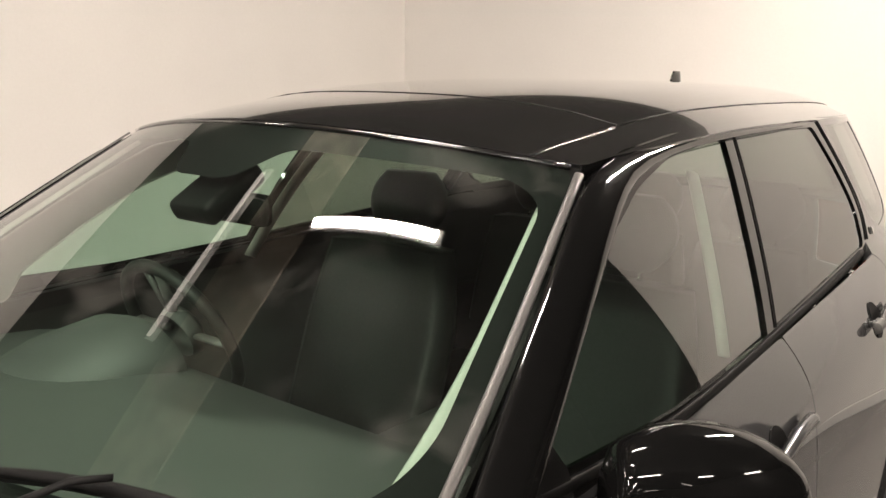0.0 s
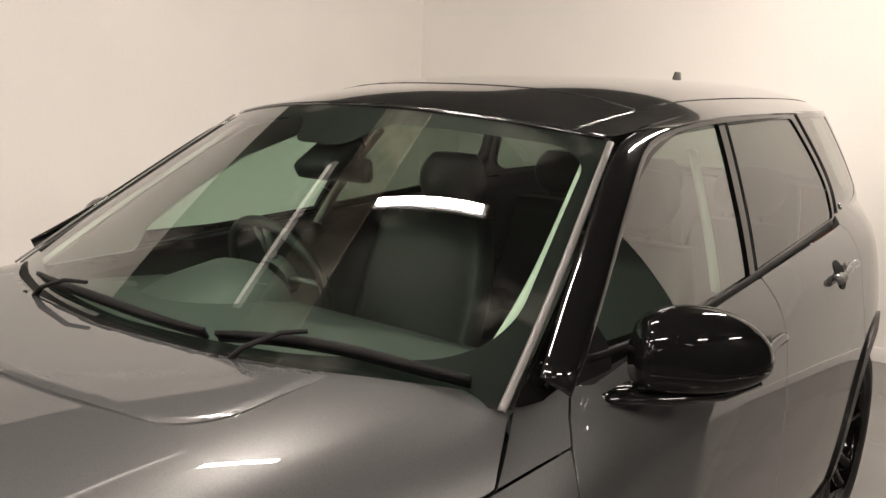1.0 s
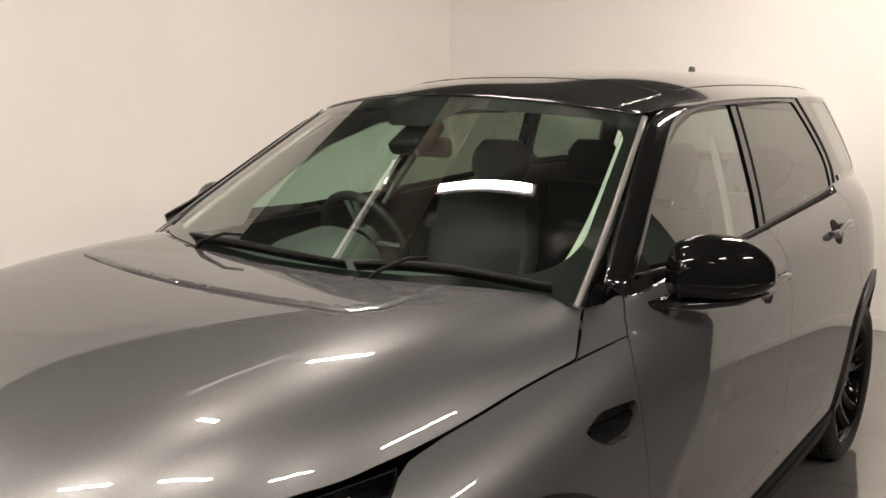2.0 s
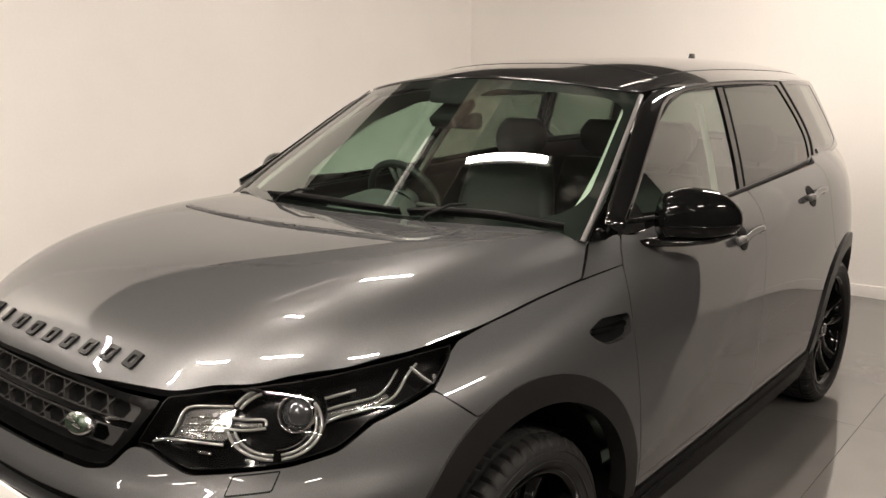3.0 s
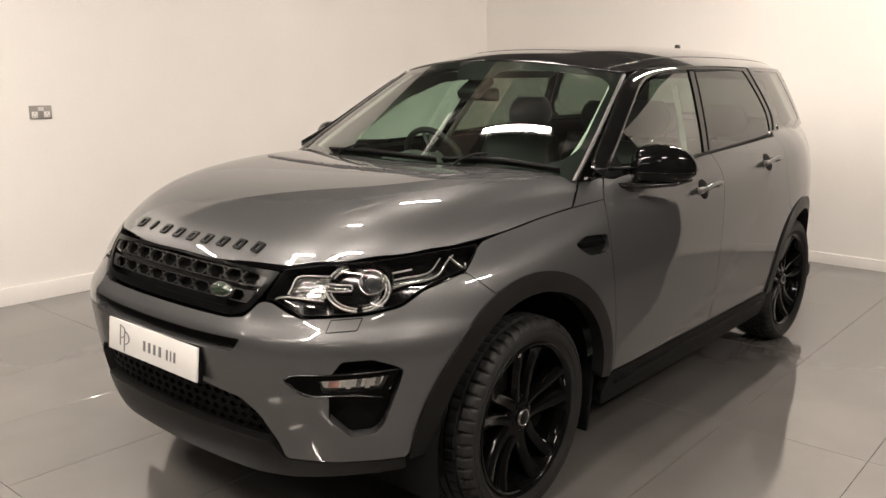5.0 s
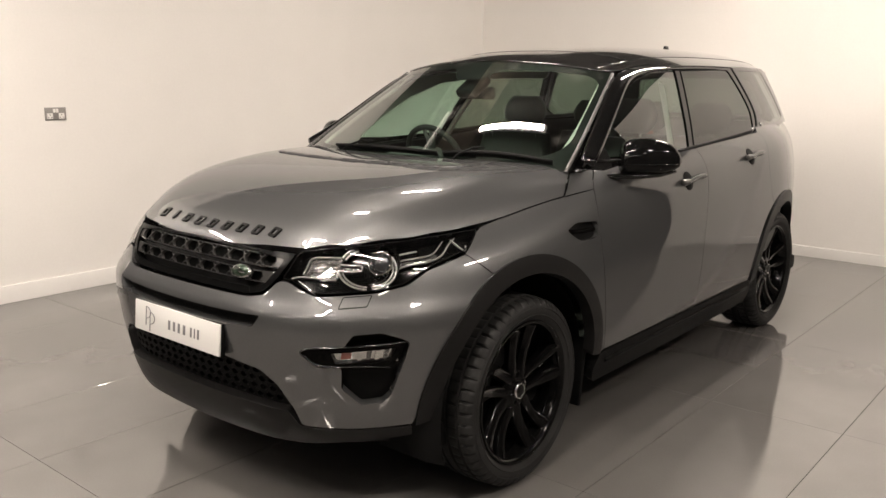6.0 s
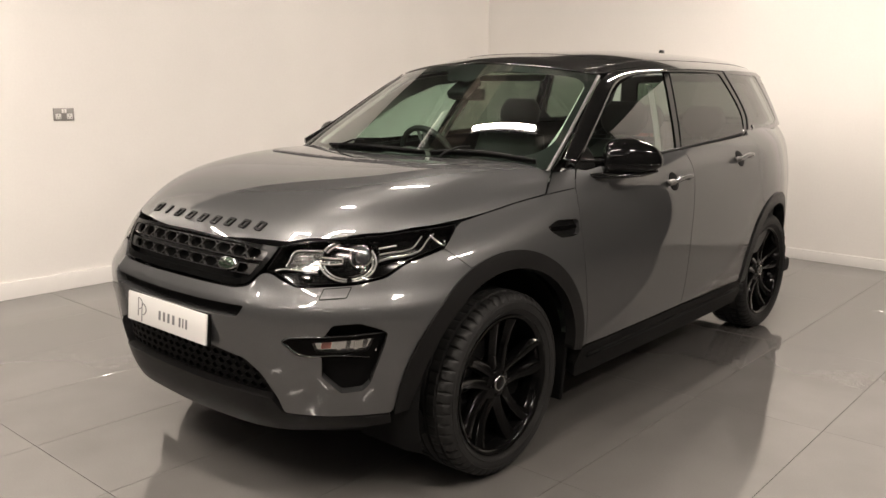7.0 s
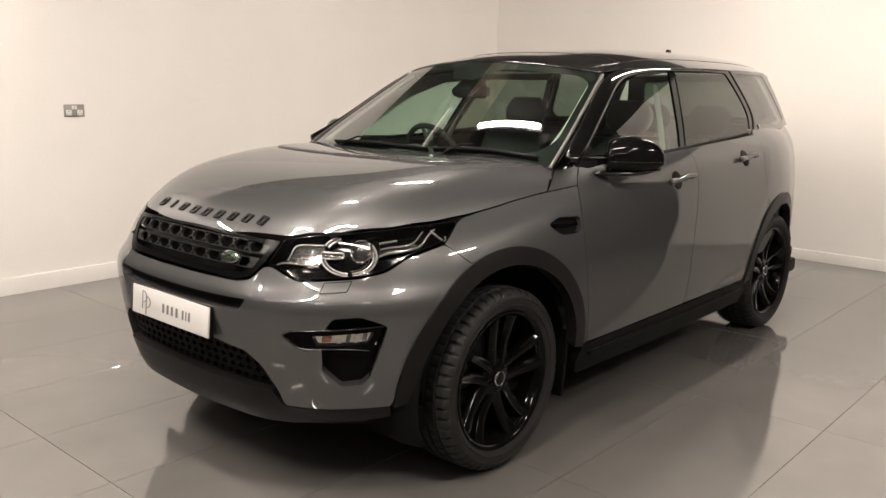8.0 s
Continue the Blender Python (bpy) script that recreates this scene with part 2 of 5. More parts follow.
def panel(name, surface, outer, mat, parent, holes=(), h=0.03, rim=0.012, lift=0.0, side=1, gap=0.0, label="", crowned=0.0):
    """A sheet cut from a smooth surface by outlines in its own (u, v), with its edges turned in by rim; side -1: the mirror image."""
    loops = [resampled(shrunk(resampled(list(o), h), gap if i == 0 else 0), h) for i, o in enumerate([outer, *holes])]
    flat = [p for loop in loops for p in loop]
    a = np.asarray(flat, float)
    lo, hi = a.min(0), a.max(0)
    grid = np.stack(np.meshgrid(np.arange(lo[0] + h / 2, hi[0], h), np.arange(lo[1] + h / 2, hi[1], h), indexing="ij"), -1).reshape(-1, 2)
    grid = grid[inside(grid, loops)]
    if len(grid):
        near = np.concatenate([np.min(np.hypot(*(grid[i : i + 400, None] - a[None]).transpose(2, 0, 1)), 1) for i in range(0, len(grid), 400)])
        grid = grid[near > 0.45 * h]
    edges, start = [], 0
    for loop in loops:
        edges += [(start + i, start + (i + 1) % len(loop)) for i in range(len(loop))]
        start += len(loop)
    points = [Vector(p) for p in flat] + [Vector(p) for p in grid]
    co, _, tris, _, _, _ = mathutils.geometry.delaunay_2d_cdt(points, edges, [], 0, 1e-7)
    uv = np.array([tuple(p) for p in co])
    tri = np.array([t for t in tris if len(t) == 3])
    tri = tri[inside(uv[tri].mean(1), loops)]
    place, n = surface(uv[:, 0], uv[:, 1]), normals(surface, uv[:, 0], uv[:, 1])
    rise = lift + np.zeros(len(uv))
    if crowned:
        edge = np.concatenate([np.min(np.hypot(*(uv[i : i + 400, None] - a[None]).transpose(2, 0, 1)), 1) for i in range(0, len(uv), 400)])
        rise = rise - crowned * (1 - np.clip(edge / (2.5 * crowned), 0, 1)) ** 2
    place = place + n * rise[:, None]
    verts, vn, faces = [tuple(p) for p in place], [tuple(q) for q in n], [tuple(int(i) for i in t) for t in tri]
    if rim:
        for loop in loops:
            q = np.asarray(loop, float)
            pn = normals(surface, q[:, 0], q[:, 1])
            pp = surface(q[:, 0], q[:, 1]) + pn * (lift - crowned)
            base, k = len(verts), len(loop)
            verts += [tuple(x) for x in pp] + [tuple(x) for x in pp - pn * rim]
            vn += [(0, 0, 0)] * (2 * k)
            area = np.sum(q[:, 0] * np.roll(q[:, 1], -1) - np.roll(q[:, 0], -1) * q[:, 1])
            out = (area > 0) == (loop is loops[0])
            for i in range(k):
                j = (i + 1) % k
                f = (base + i, base + k + i, base + k + j, base + j)
                faces.append(f if out else f[::-1])
    if side < 0:
        verts = [(-x, y, z) for x, y, z in verts]
        vn = [(-x, y, z) for x, y, z in vn]
        faces = [f[::-1] for f in faces]
    me = bpy.data.meshes.new(name)
    me.from_pydata(verts, [], faces)
    me.polygons.foreach_set("use_smooth", [True] * len(faces))
    me.update()
    if not crowned:
        me.normals_split_custom_set_from_vertices(vn)
    return link(name, me, mat, parent, label)


def spot(surface, u, v, depth=0.0, side=1):
    """A point of a surface, depth metres beneath it, and the surface's normal there."""
    n = normals(surface, np.float64(u), np.float64(v))
    p = surface(np.float64(u), np.float64(v)) - n * depth
    return Vector((side * p[0], p[1], p[2])), Vector((side * n[0], n[1], n[2]))


def along(surface, marks, depth=0.0, side=1, n=6):
    """Points and normals on a smooth line through (u, v) marks."""
    t = list(range(len(marks)))
    fu, fv = spline([(i, m[0]) for i, m in zip(t, marks)]), spline([(i, m[1]) for i, m in zip(t, marks)])
    got = [spot(surface, fu(i / n), fv(i / n), depth, side) for i in range((len(marks) - 1) * n + 1)]
    return [g[0] for g in got], [g[1] for g in got]


def strip(name, surface, marks, half, high, mat, parent, depth=0.0, side=1, label="", n=6):
    """A moulding of rounded section laid along a surface."""
    pts, ups = along(surface, marks, depth, side, n)
    section = [(-half, 0), (-half * 0.8, high * 0.7), (-half * 0.35, high), (half * 0.35, high), (half * 0.8, high * 0.7), (half, 0)]
    bm = bmesh.new()
    sweep(bm, pts, section, ups)
    bmesh.ops.recalc_face_normals(bm, faces=bm.faces)
    return part(name, bm, mat, parent, label)


def wheel_line(cy, cz, r, a0, a1, n=24):
    """An arc about a wheel's middle, as marks on the body's side."""
    return [(float(at_y(cy + r * math.cos(radians(a0 + (a1 - a0) * i / n)))), cz + r * math.sin(radians(a0 + (a1 - a0) * i / n))) for i in range(n + 1)]


def Y(y, z):
    return (float(at_y(y)), z)


# ---- smooth curves and the car's main surfaces (metres; nose at y = 0, tail at y = 4.6, x to the car's left) ----
def spline(knots):
    """A natural cubic curve through (u, v) knots, straight beyond both ends."""
    u, v = np.array(knots, float).T
    n, h = len(u), np.diff(u)
    a, r = np.eye(n), np.zeros(n)
    for i in range(1, n - 1):
        a[i, i - 1 : i + 2] = h[i - 1], 2 * (h[i - 1] + h[i]), h[i]
        r[i] = 6 * ((v[i + 1] - v[i]) / h[i] - (v[i] - v[i - 1]) / h[i - 1])
    m = np.linalg.solve(a, r)
    first = (v[1] - v[0]) / h[0] - h[0] * m[1] / 6
    last = (v[-1] - v[-2]) / h[-1] + h[-1] * m[-2] / 6

    def at(q):
        q = np.asarray(q, float)
        c = np.clip(q, u[0], u[-1])
        i = np.clip(np.searchsorted(u, c) - 1, 0, n - 2)
        g, p, k = h[i], c - u[i], u[i + 1] - c
        out = (m[i] * k**3 + m[i + 1] * p**3) / (6 * g) + (v[i] / g - m[i] * g / 6) * k + (v[i + 1] / g - m[i + 1] * g / 6) * p
        return out + np.where(q < u[0], (q - u[0]) * first, 0) + np.where(q > u[-1], (q - u[-1]) * last, 0)

    return at


def step(a, b, q):
    t = np.clip((np.asarray(q, float) - a) / (b - a), 0, 1)
    return t * t * t * (t * (6 * t - 15) + 10)


# plan outline of the body at its widest, from the nose round the left side to the tail
OUTLINE = [(0, -0.005), (0.26, 0.003), (0.42, 0.024), (0.57, 0.084), (0.70, 0.180), (0.815, 0.318), (0.885, 0.490), (0.918, 0.68), (0.938, 0.92),
           (0.945, 1.3), (0.947, 2.0), (0.947, 2.8), (0.943, 3.3), (0.927, 3.6), (0.882, 3.85), (0.815, 4.10), (0.728, 4.35), (0.59, 4.50), (0.36, 4.575), (0, 4.60)]
chord = np.concatenate([[0], np.cumsum([math.dist(a, b) for a, b in zip(OUTLINE, OUTLINE[1:])])])
mirrored = [(-c, -p[0], p[1]) for c, p in zip(chord[:0:-1], OUTLINE[:0:-1])] + [(c, *p) for c, p in zip(chord, OUTLINE)]
plan_x, plan_y = spline([(c, x) for c, x, y in mirrored]), spline([(c, y) for c, x, y in mirrored])
LENGTH = chord[-1]
dense = np.linspace(0, LENGTH, 3000)
dense_x, dense_y = plan_x(dense), plan_y(dense)


def at_y(y):
    """Way along the outline at which the side reaches y."""
    return np.interp(y, dense_y, dense)


def at_x(x):
    """Way along the outline at which the nose reaches x (signed)."""
    return np.sign(x) * np.interp(abs(x), dense_x[:900], dense[:900])


crown = spline([(0.0, 0.985), (0.5, 0.985), (0.7, 0.996), (0.95, 1.031), (1.2, 1.079), (1.47, 1.135), (1.9, 1.160), (2.4, 1.180), (3.26, 1.218), (4.1, 1.245), (4.6, 1.25)])
side_top = spline([(-0.6, 0), (-0.45, 0), (-0.36, 0.002), (-0.28, 0.009), (-0.2, 0.021), (-0.12, 0.040), (-0.08, 0.057), (-0.04, 0.085), (0, 0.125), (0.03, 0.165)])
nose_top = spline([(-0.6, 0), (-0.42, 0), (-0.30, 0.001), (-0.25, 0.004), (-0.215, 0.013), (-0.18, 0.037), (-0.14, 0.058), (-0.10, 0.076), (-0.04, 0.113), (0, 0.150), (0.03, 0.19)])
side_low = spline([(0.15, 0.12), (0.22, 0.082), (0.30, 0.050), (0.40, 0.024), (0.50, 0.009), (0.62, 0.001), (0.72, 0), (0.9, 0)])
nose_low = spline([(0.15, 0.26), (0.22, 0.162), (0.30, 0.094), (0.40, 0.056), (0.50, 0.032), (0.60, 0.0155), (0.68, 0.0045), (0.715, 0.0005), (0.74, 0), (0.9, 0)])


def body(s, z):
    """The body below the windows: a point for each way s along the outline (minus: the right side) and height z."""
    s, z = np.asarray(s, float), np.asarray(z, float)
    y = plan_y(s)
    h, a = z - crown(y), np.abs(s)
    front, rear = 1 - step(0.75, 1.45, a), step(4.75, 5.25, a)
    tail = 0.5 * side_top(h) + 0.02 * step(0.75, 0.8, z)
    inset = (1 - front - rear) * (side_top(h) + side_low(z)) + front * (nose_top(h) + nose_low(z)) + rear * (tail + 0.7 * side_low(z))
    tx, ty = plan_x(s + 1e-3) - plan_x(s - 1e-3), plan_y(s + 1e-3) - plan_y(s - 1e-3)
    k = np.hypot(tx, ty)
    return np.stack([plan_x(s) - ty / k * inset, y + tx / k * inset, z], -1)


def flank(y, z):
    """The left side windows and pillars above the belt."""
    h = z - 1.17
    x = 0.818 - 0.36 * h - 0.28 * h * h - 0.05 * np.clip(2.2 - y, 0, 2) ** 2 - 0.125 * np.clip(y - 3.3, 0, 2) ** 2
    return np.stack([x, y + 0 * z, z + 0 * y], -1)


hood_line = spline([(0.10, 0.922), (0.13, 0.963), (0.16, 0.988), (0.20, 1.019), (0.26, 1.054), (0.36, 1.096), (0.5, 1.135), (0.7, 1.166), (0.9, 1.181), (1.1, 1.185), (1.3, 1.186)])
hood_edge = spline([(0.10, 0.12), (0.128, 0.26), (0.155, 0.40), (0.185, 0.487), (0.275, 0.592), (0.455, 0.706), (0.60, 0.758), (0.713, 0.780), (0.81, 0.790), (0.91, 0.802), (1.02, 0.813), (1.137, 0.827), (1.21, 0.838), (1.4, 0.870)])
hood_rim = spline([(0.10, 0.945), (0.155, 0.955), (0.185, 0.960), (0.275, 0.970), (0.455, 0.983), (0.60, 0.995), (0.713, 1.006), (0.81, 1.020), (0.91, 1.032), (1.02, 1.047), (1.137, 1.060), (1.21, 1.067), (1.4, 1.102)])


def hood(x, y):
    """The bonnet: its nose bends back with the outline towards the sides, its edges roll down to the wings."""
    x, y = np.asarray(x, float), np.asarray(y, float)
    edge = np.maximum(hood_edge(y), 0.12)
    fade = 0.10 * (1 - step(0.2, 0.75, y))
    u, back = np.abs(x) / edge, step(0.12, 0.36, y)
    broad = 0.10 * back * (1 - step(0.4, 1.1, y))
    fall = np.maximum(hood_line(y - fade * edge**2.6) - hood_rim(y), 0) * step(0.10, 0.20, y)
    z = hood_line(y - fade * np.abs(x) ** 2.6) - fall * ((1 - broad) * u ** (4.6 + 5.2 * back) + broad * u**2.1)
    return np.stack([x + 0 * z, y + 0 * z, z], -1)


def raised(x, y):
    """The raised middle panel of the bonnet, flatter than the sheet round it."""
    p = hood(x, y)
    p[..., 2] += 0.003 + 0.016 * np.clip(1.12 - np.asarray(y, float), 0, 0.32)
    return p


roof_line = spline([(1.6, 1.520), (1.82, 1.610), (2.1, 1.652), (2.5, 1.682), (3.0, 1.696), (3.5, 1.694), (3.9, 1.682), (4.2, 1.650), (4.45, 1.61)])
roof_edge = spline([(1.6, 1.46), (1.97, 1.548), (2.2, 1.572), (2.66, 1.592), (3.4, 1.592), (4.07, 1.582), (4.45, 1.56)])
roof_half = spline([(1.6, 0.66), (1.97, 0.645), (2.66, 0.632), (3.4, 0.618), (3.75, 0.592), (4.07, 0.548), (4.45, 0.47)])


def roof(x, y):
    x, y = np.asarray(x, float), np.asarray(y, float)
    u = np.abs(x) / roof_half(y)
    z = roof_edge(y) + (roof_line(y) - roof_edge(y)) * (1 - u**4.0)
    # the front edge lies flush with the top of the windscreen
    s = np.minimum(np.abs(x) / 0.635, 1.02)
    first = 1.80 + 0.14 * s * s
    raw = roof_edge(first) + (roof_line(first) - roof_edge(first)) * (1 - (np.abs(x) / roof_half(first)) ** 4.0)
    z = z + (1.603 - 0.052 * s * s - raw) * (1 - step(0.0, 0.6, y - first))
    return np.stack([x + 0 * z, y + 0 * z, z], -1)


def screen(u, v):
    """The windscreen: u from -1 to 1 across, v from 0 at the cowl to 1 at the roof."""
    u, v = np.asarray(u, float), np.asarray(v, float)
    x = u * (0.800 - 0.165 * v)
    y = (1.09 + 0.23 * u * u) * (1 - v) + (1.80 + 0.14 * u * u) * v
    z = (1.165 - 0.008 * u * u) * (1 - v) + (1.602 - 0.052 * u * u) * v + 0.012 * v * (1 - v)
    return np.stack([x, y - 0.006 * v * (1 - v), z], -1)


# ---- the room ----
bm = bmesh.new()
box(bm, (WEST - 0.2, SOUTH - 0.2, -0.2), (EAST + 0.2, NORTH + 0.2, -0.012))
floor = tagged(part("floor", bm, GROUT, smooth=False), "polished grey porcelain tile floor with thin joints", "floor", kind="structure")


def slab(name, low, high, mat, label, category):
    bm = bmesh.new()
    box(bm, low, high)
    return tagged(part(name, bm, mat, smooth=False), label, category, kind="structure")


slab("wall_west", (WEST - 0.2, -0.2, 0), (WEST, NORTH, HIGH), WALL, "plain cream white painted wall with a socket", "wall")
# walls in DARKWALL are out of view, added dark to shape the car's reflections
slab("wall_gloom", (WEST - 0.2, SOUTH, 0), (WEST, -0.2, HIGH), DARKWALL, "unseen dark wall added beyond the white one to darken reflections in the nose", "wall")
slab("wall_north", (WEST - 0.2, NORTH, 0), (EAST + 0.2, NORTH + 0.2, HIGH), WALL, "plain cream white painted wall behind the car", "wall")
slab("wall_east", (EAST, SOUTH, 0), (EAST + 0.2, NORTH, HIGH), DARKWALL, "unseen wall facing the side of the car, made dark for its reflections", "wall")
# unseen dark sheet, added for the dark reflection on the front door
slab("door_1", (2.92, NORTH - 0.04, 0), (EAST - 0.001, NORTH - 0.018, HIGH), CEIL, "unseen charcoal sheet beside the white wall, added as a dark reflection in the car side", "door")
slab("wall_south", (WEST - 0.2, SOUTH - 0.2, 0), (EAST + 0.2, SOUTH, HIGH), DARKWALL, "unseen dark wall closing the far end", "wall")
slab("ceiling", (WEST - 0.2, SOUTH - 0.2, HIGH), (EAST + 0.2, NORTH + 0.2, HIGH + 0.15), CEIL, "flat charcoal painted ceiling above strip lights", "ceiling")


# unseen board, added and cut to length for the band mirrored in the windscreen
slab("ceiling_board", (-1.04, 0.3, HIGH - 0.03), (-0.60, 2.5, HIGH - 0.002), BAND_BOARD, "unseen mottled brown board on the ceiling, added as a reflected band in the windscreen", "ceiling")


def skirting(low, high):
    ob = block("baseboard", low, high, SKIRT, bevel=0.003)
    return tagged(ob, "white gloss skirting board along the wall", "baseboard", kind="structure")


skirting((WEST, -0.2, 0), (WEST + 0.016, NORTH, 0.120))
skirting((WEST + 0.016, NORTH - 0.016, 0), (2.92, NORTH, 0.092))


def strip_light(x0, y0, x1, y1, light=None, half=0.021):
    """A batten with a glowing diffuser, hung under the ceiling between two points of the plan."""
    a, b = Vector((x0, y0, 0)), Vector((x1, y1, 0))
    length, mid = (b - a).length, (a + b) / 2
    lamp = thing("strip_light", (mid.x, mid.y, HIGH), "white slim strip light hung under the ceiling on two rods", "ceiling light", group="strip lights on the ceiling")
    turn = Matrix.Rotation(math.atan2(b.y - a.y, b.x - a.x), 4, "Z")
    z = 2.81
    block("housing", (mid.x - length / 2 - 0.02, mid.y - 0.03, z - 0.005), (mid.x + length / 2 + 0.02, mid.y + 0.03, z + 0.03), HOUSING, lamp, 0.006, turn=turn)
    block("diffuser", (mid.x - length / 2, mid.y - half, z - 0.035), (mid.x + length / 2, mid.y + half, z - 0.006), light or TUBE, lamp, half * 0.7, "glowing white diffuser", turn=turn)
    for k in (0.15, 0.85):
        p = a + (b - a) * k
        tube("rod", [(p.x, p.y, z + 0.028), (p.x, p.y, HIGH)], 0.004, METAL, lamp, ups=[(0, 1, 0)] * 2)


# the last run is an unseen lamp added to brighten the north wall
for run in ((-0.48, 1.75, 0.15, 1.89), (-0.14, 0.67, 0.16, 0.65), (-0.62, -1.9, -0.62, -0.9), (1.2, -2.3, 1.2, -1.3), (-0.35, -0.55, 0.35, -0.42), (1.0, -0.35, 1.7, -0.2),
            (2.75, 0.2, 3.15, 0.8), (3.75, 2.0, 3.75, 2.8), (0.75, 3.3, 0.75, 4.95)):
    strip_light(*run)
strip_light(-1.08, 1.15, -1.06, 1.95, FAINT, 0.010)
# unseen lamp added to brighten the left part of the west wall
strip_light(-2.5, -0.9, -2.5, -0.2)
# unseen dim strips, added only for small glints on bumper, wing and headlights
for run in ((0.5, -3.1, 1.2, -3.1), (2.3, -3.3, 2.3, -2.6), (-1.3, -3.4, -1.3, -2.7), (3.0, -1.3, 3.6, -1.2), (-0.4, -4.4, 0.4, -4.4), (3.2, -3.9, 3.8, -3.8)):
    strip_light(*run, MILD)

# ---- the double socket ----
plug = thing("wall_socket", (WEST, 1.17, 1.25), "brushed steel double socket with white switches on the wall", "socket")
block("faceplate", (WEST + 0.0005, 1.097, 1.205), (WEST + 0.009, 1.243, 1.292), SOCKET, plug, 0.003)
for k in (-1, 1):
    block("switch", (WEST + 0.007, 1.17 + k * 0.010 - 0.008, 1.258), (WEST + 0.014, 1.17 + k * 0.010 + 0.008, 1.284), SWITCH, plug, 0.002, "white rocker switch")
    block("socket_insert", (WEST + 0.007, 1.17 + k * 0.040 - 0.020, 1.216), (WEST + 0.0105, 1.17 + k * 0.040 + 0.020, 1.254), SWITCH, plug, 0.002, "pale pin plate")
    for dy, dz, w, hh in ((0, 0.008, 0.004, 0.009), (-0.011, -0.010, 0.008, 0.004), (0.011, -0.010, 0.008, 0.004)):
        block("pin_hole", (WEST + 0.009, 1.17 + k * 0.040 + dy - w / 2, 1.235 + dz - hh / 2), (WEST + 0.0112, 1.17 + k * 0.040 + dy + w / 2, 1.235 + dz + hh / 2), SEAL, plug, 0, "dark pin hole")

# ---- the car ----
FRONT, BACK, AXLE = 0.885, 3.628, 0.364
ARCH_FRONT, ARCH_BACK = FRONT - 0.012, BACK - 0.015
car = thing("car", (0, 2.3, 0), "dark grey metallic estate car with gloss black roof and black wheels", "car")
SIDES = (1, -1)
ARCH, LIP = 0.500, 0.434
ARCH_HIGH, ARCH_WIDE, LIP_WIDE = AXLE + 0.014, 0.512, 0.446

mirror = lambda half: half + [(-u, v, *r) for u, v, *r in half[::-1] if abs(u) > 1e-6]

# bonnet, with the raised middle panel
nose_edge = [(0.10, 0.118), (0.26, 0.128), (0.40, 0.155), (0.485, 0.185), (0.59, 0.275), (0.704, 0.455), (0.756, 0.60), (0.778, 0.713)]
flank_edge = [(0.7905, 0.81), (0.8022, 0.91), (0.8125, 1.02), (0.8262, 1.137), (0.8355, 1.205, 0.004)]
bonnet_half = [(0, 0.116, 0)] + nose_edge + flank_edge + [(0.772, 1.346, 0.006), (0.715, 1.30, 0.02), (0.64, 1.243), (0.50, 1.165), (0.3, 1.105), (0, 1.075, 0)]
panel("bonnet", hood, rounded(mirror(bonnet_half), 0.05), PAINT, car, h=0.022, rim=0.03, gap=0.001, label="grey metallic bonnet with a raised middle panel")
raised_half = [(0, 0.826, 0), (0.20, 0.834), (0.34, 0.850), (0.50, 0.876, 0.06), (0.545, 0.950, 0.06), (0.534, 1.09), (0.528, 1.172, 0.005), (0.3, 1.10), (0, 1.072, 0)]
panel("bonnet_panel", raised, rounded(mirror(raised_half), 0.06), PAINT, car, h=0.011, rim=0.010, lift=0.0, crowned=0.003, label="raised middle panel of the bonnet")

# front bumper
seam = [(1.205, 0.932), (1.298, 0.857)]
arc_front = wheel_line(ARCH_FRONT, ARCH_HIGH, ARCH_WIDE, 111.3, 178)
bumper_half = [(0, 0.806, 0), (0.2, 0.806), (0.355, 0.808), (0.415, 0.820), (0.463, 0.866), (0.505, 0.866), (0.565, 0.842), (0.615, 0.826), (0.83, 0.838), (0.94, 0.856), (1.03, 0.897)] + seam
bumper_half += arc_front + [(0.958, 0.372, 0.002), (0.72, 0.366), (0.545, 0.372), (0.528, 0.43), (0.472, 0.52), (0.408, 0.566), (0.22, 0.588), (0, 0.592, 0)]
slot = rounded([(-0.425, 0.758), (-0.2, 0.752), (0, 0.751), (0.2, 0.752), (0.425, 0.758), (0.395, 0.717), (0.2, 0.708), (0, 0.706), (-0.2, 0.708), (-0.395, 0.717)], 0.012)
pocket = [(0.562, 0.645), (0.60, 0.664), (0.712, 0.668), (0.745, 0.712), (0.835, 0.718), (0.895, 0.698), (0.932, 0.680), (0.918, 0.625), (0.872, 0.495), (0.845, 0.468), (0.768, 0.460), (0.702, 0.522), (0.705, 0.598), (0.625, 0.596)]
flip = lambda loop: [(-u, v) for u, v in loop[::-1]]
pockets = [rounded(pocket, 0.012), flip(rounded(pocket, 0.012))]
panel("front_bumper", body, rounded(mirror(bumper_half), 0.018), PAINT, car, [slot] + pockets, h=0.022, rim=0.035, gap=0.002, label="grey metallic front bumper")
panel("bumper_slot", body, [(-0.47, 0.69), (0.47, 0.69), (0.47, 0.77), (-0.47, 0.77)], PLASTIC, car, h=0.04, rim=0, lift=-0.034, label="dark slot above the number plate")

# chin and lower grille
chin = [(0, 0.436, 0), (0.3, 0.436), (0.50, 0.430), (0.545, 0.372), (0.72, 0.366), (0.958, 0.370), (0.966, 0.33), (0.55, 0.300), (0, 0.285, 0)]
panel("chin", body, rounded(mirror(chin), 0.012), CLADDING, car, h=0.03, rim=0.04, gap=0.002, lift=0.004, label="dark grey plastic chin under the bumper")
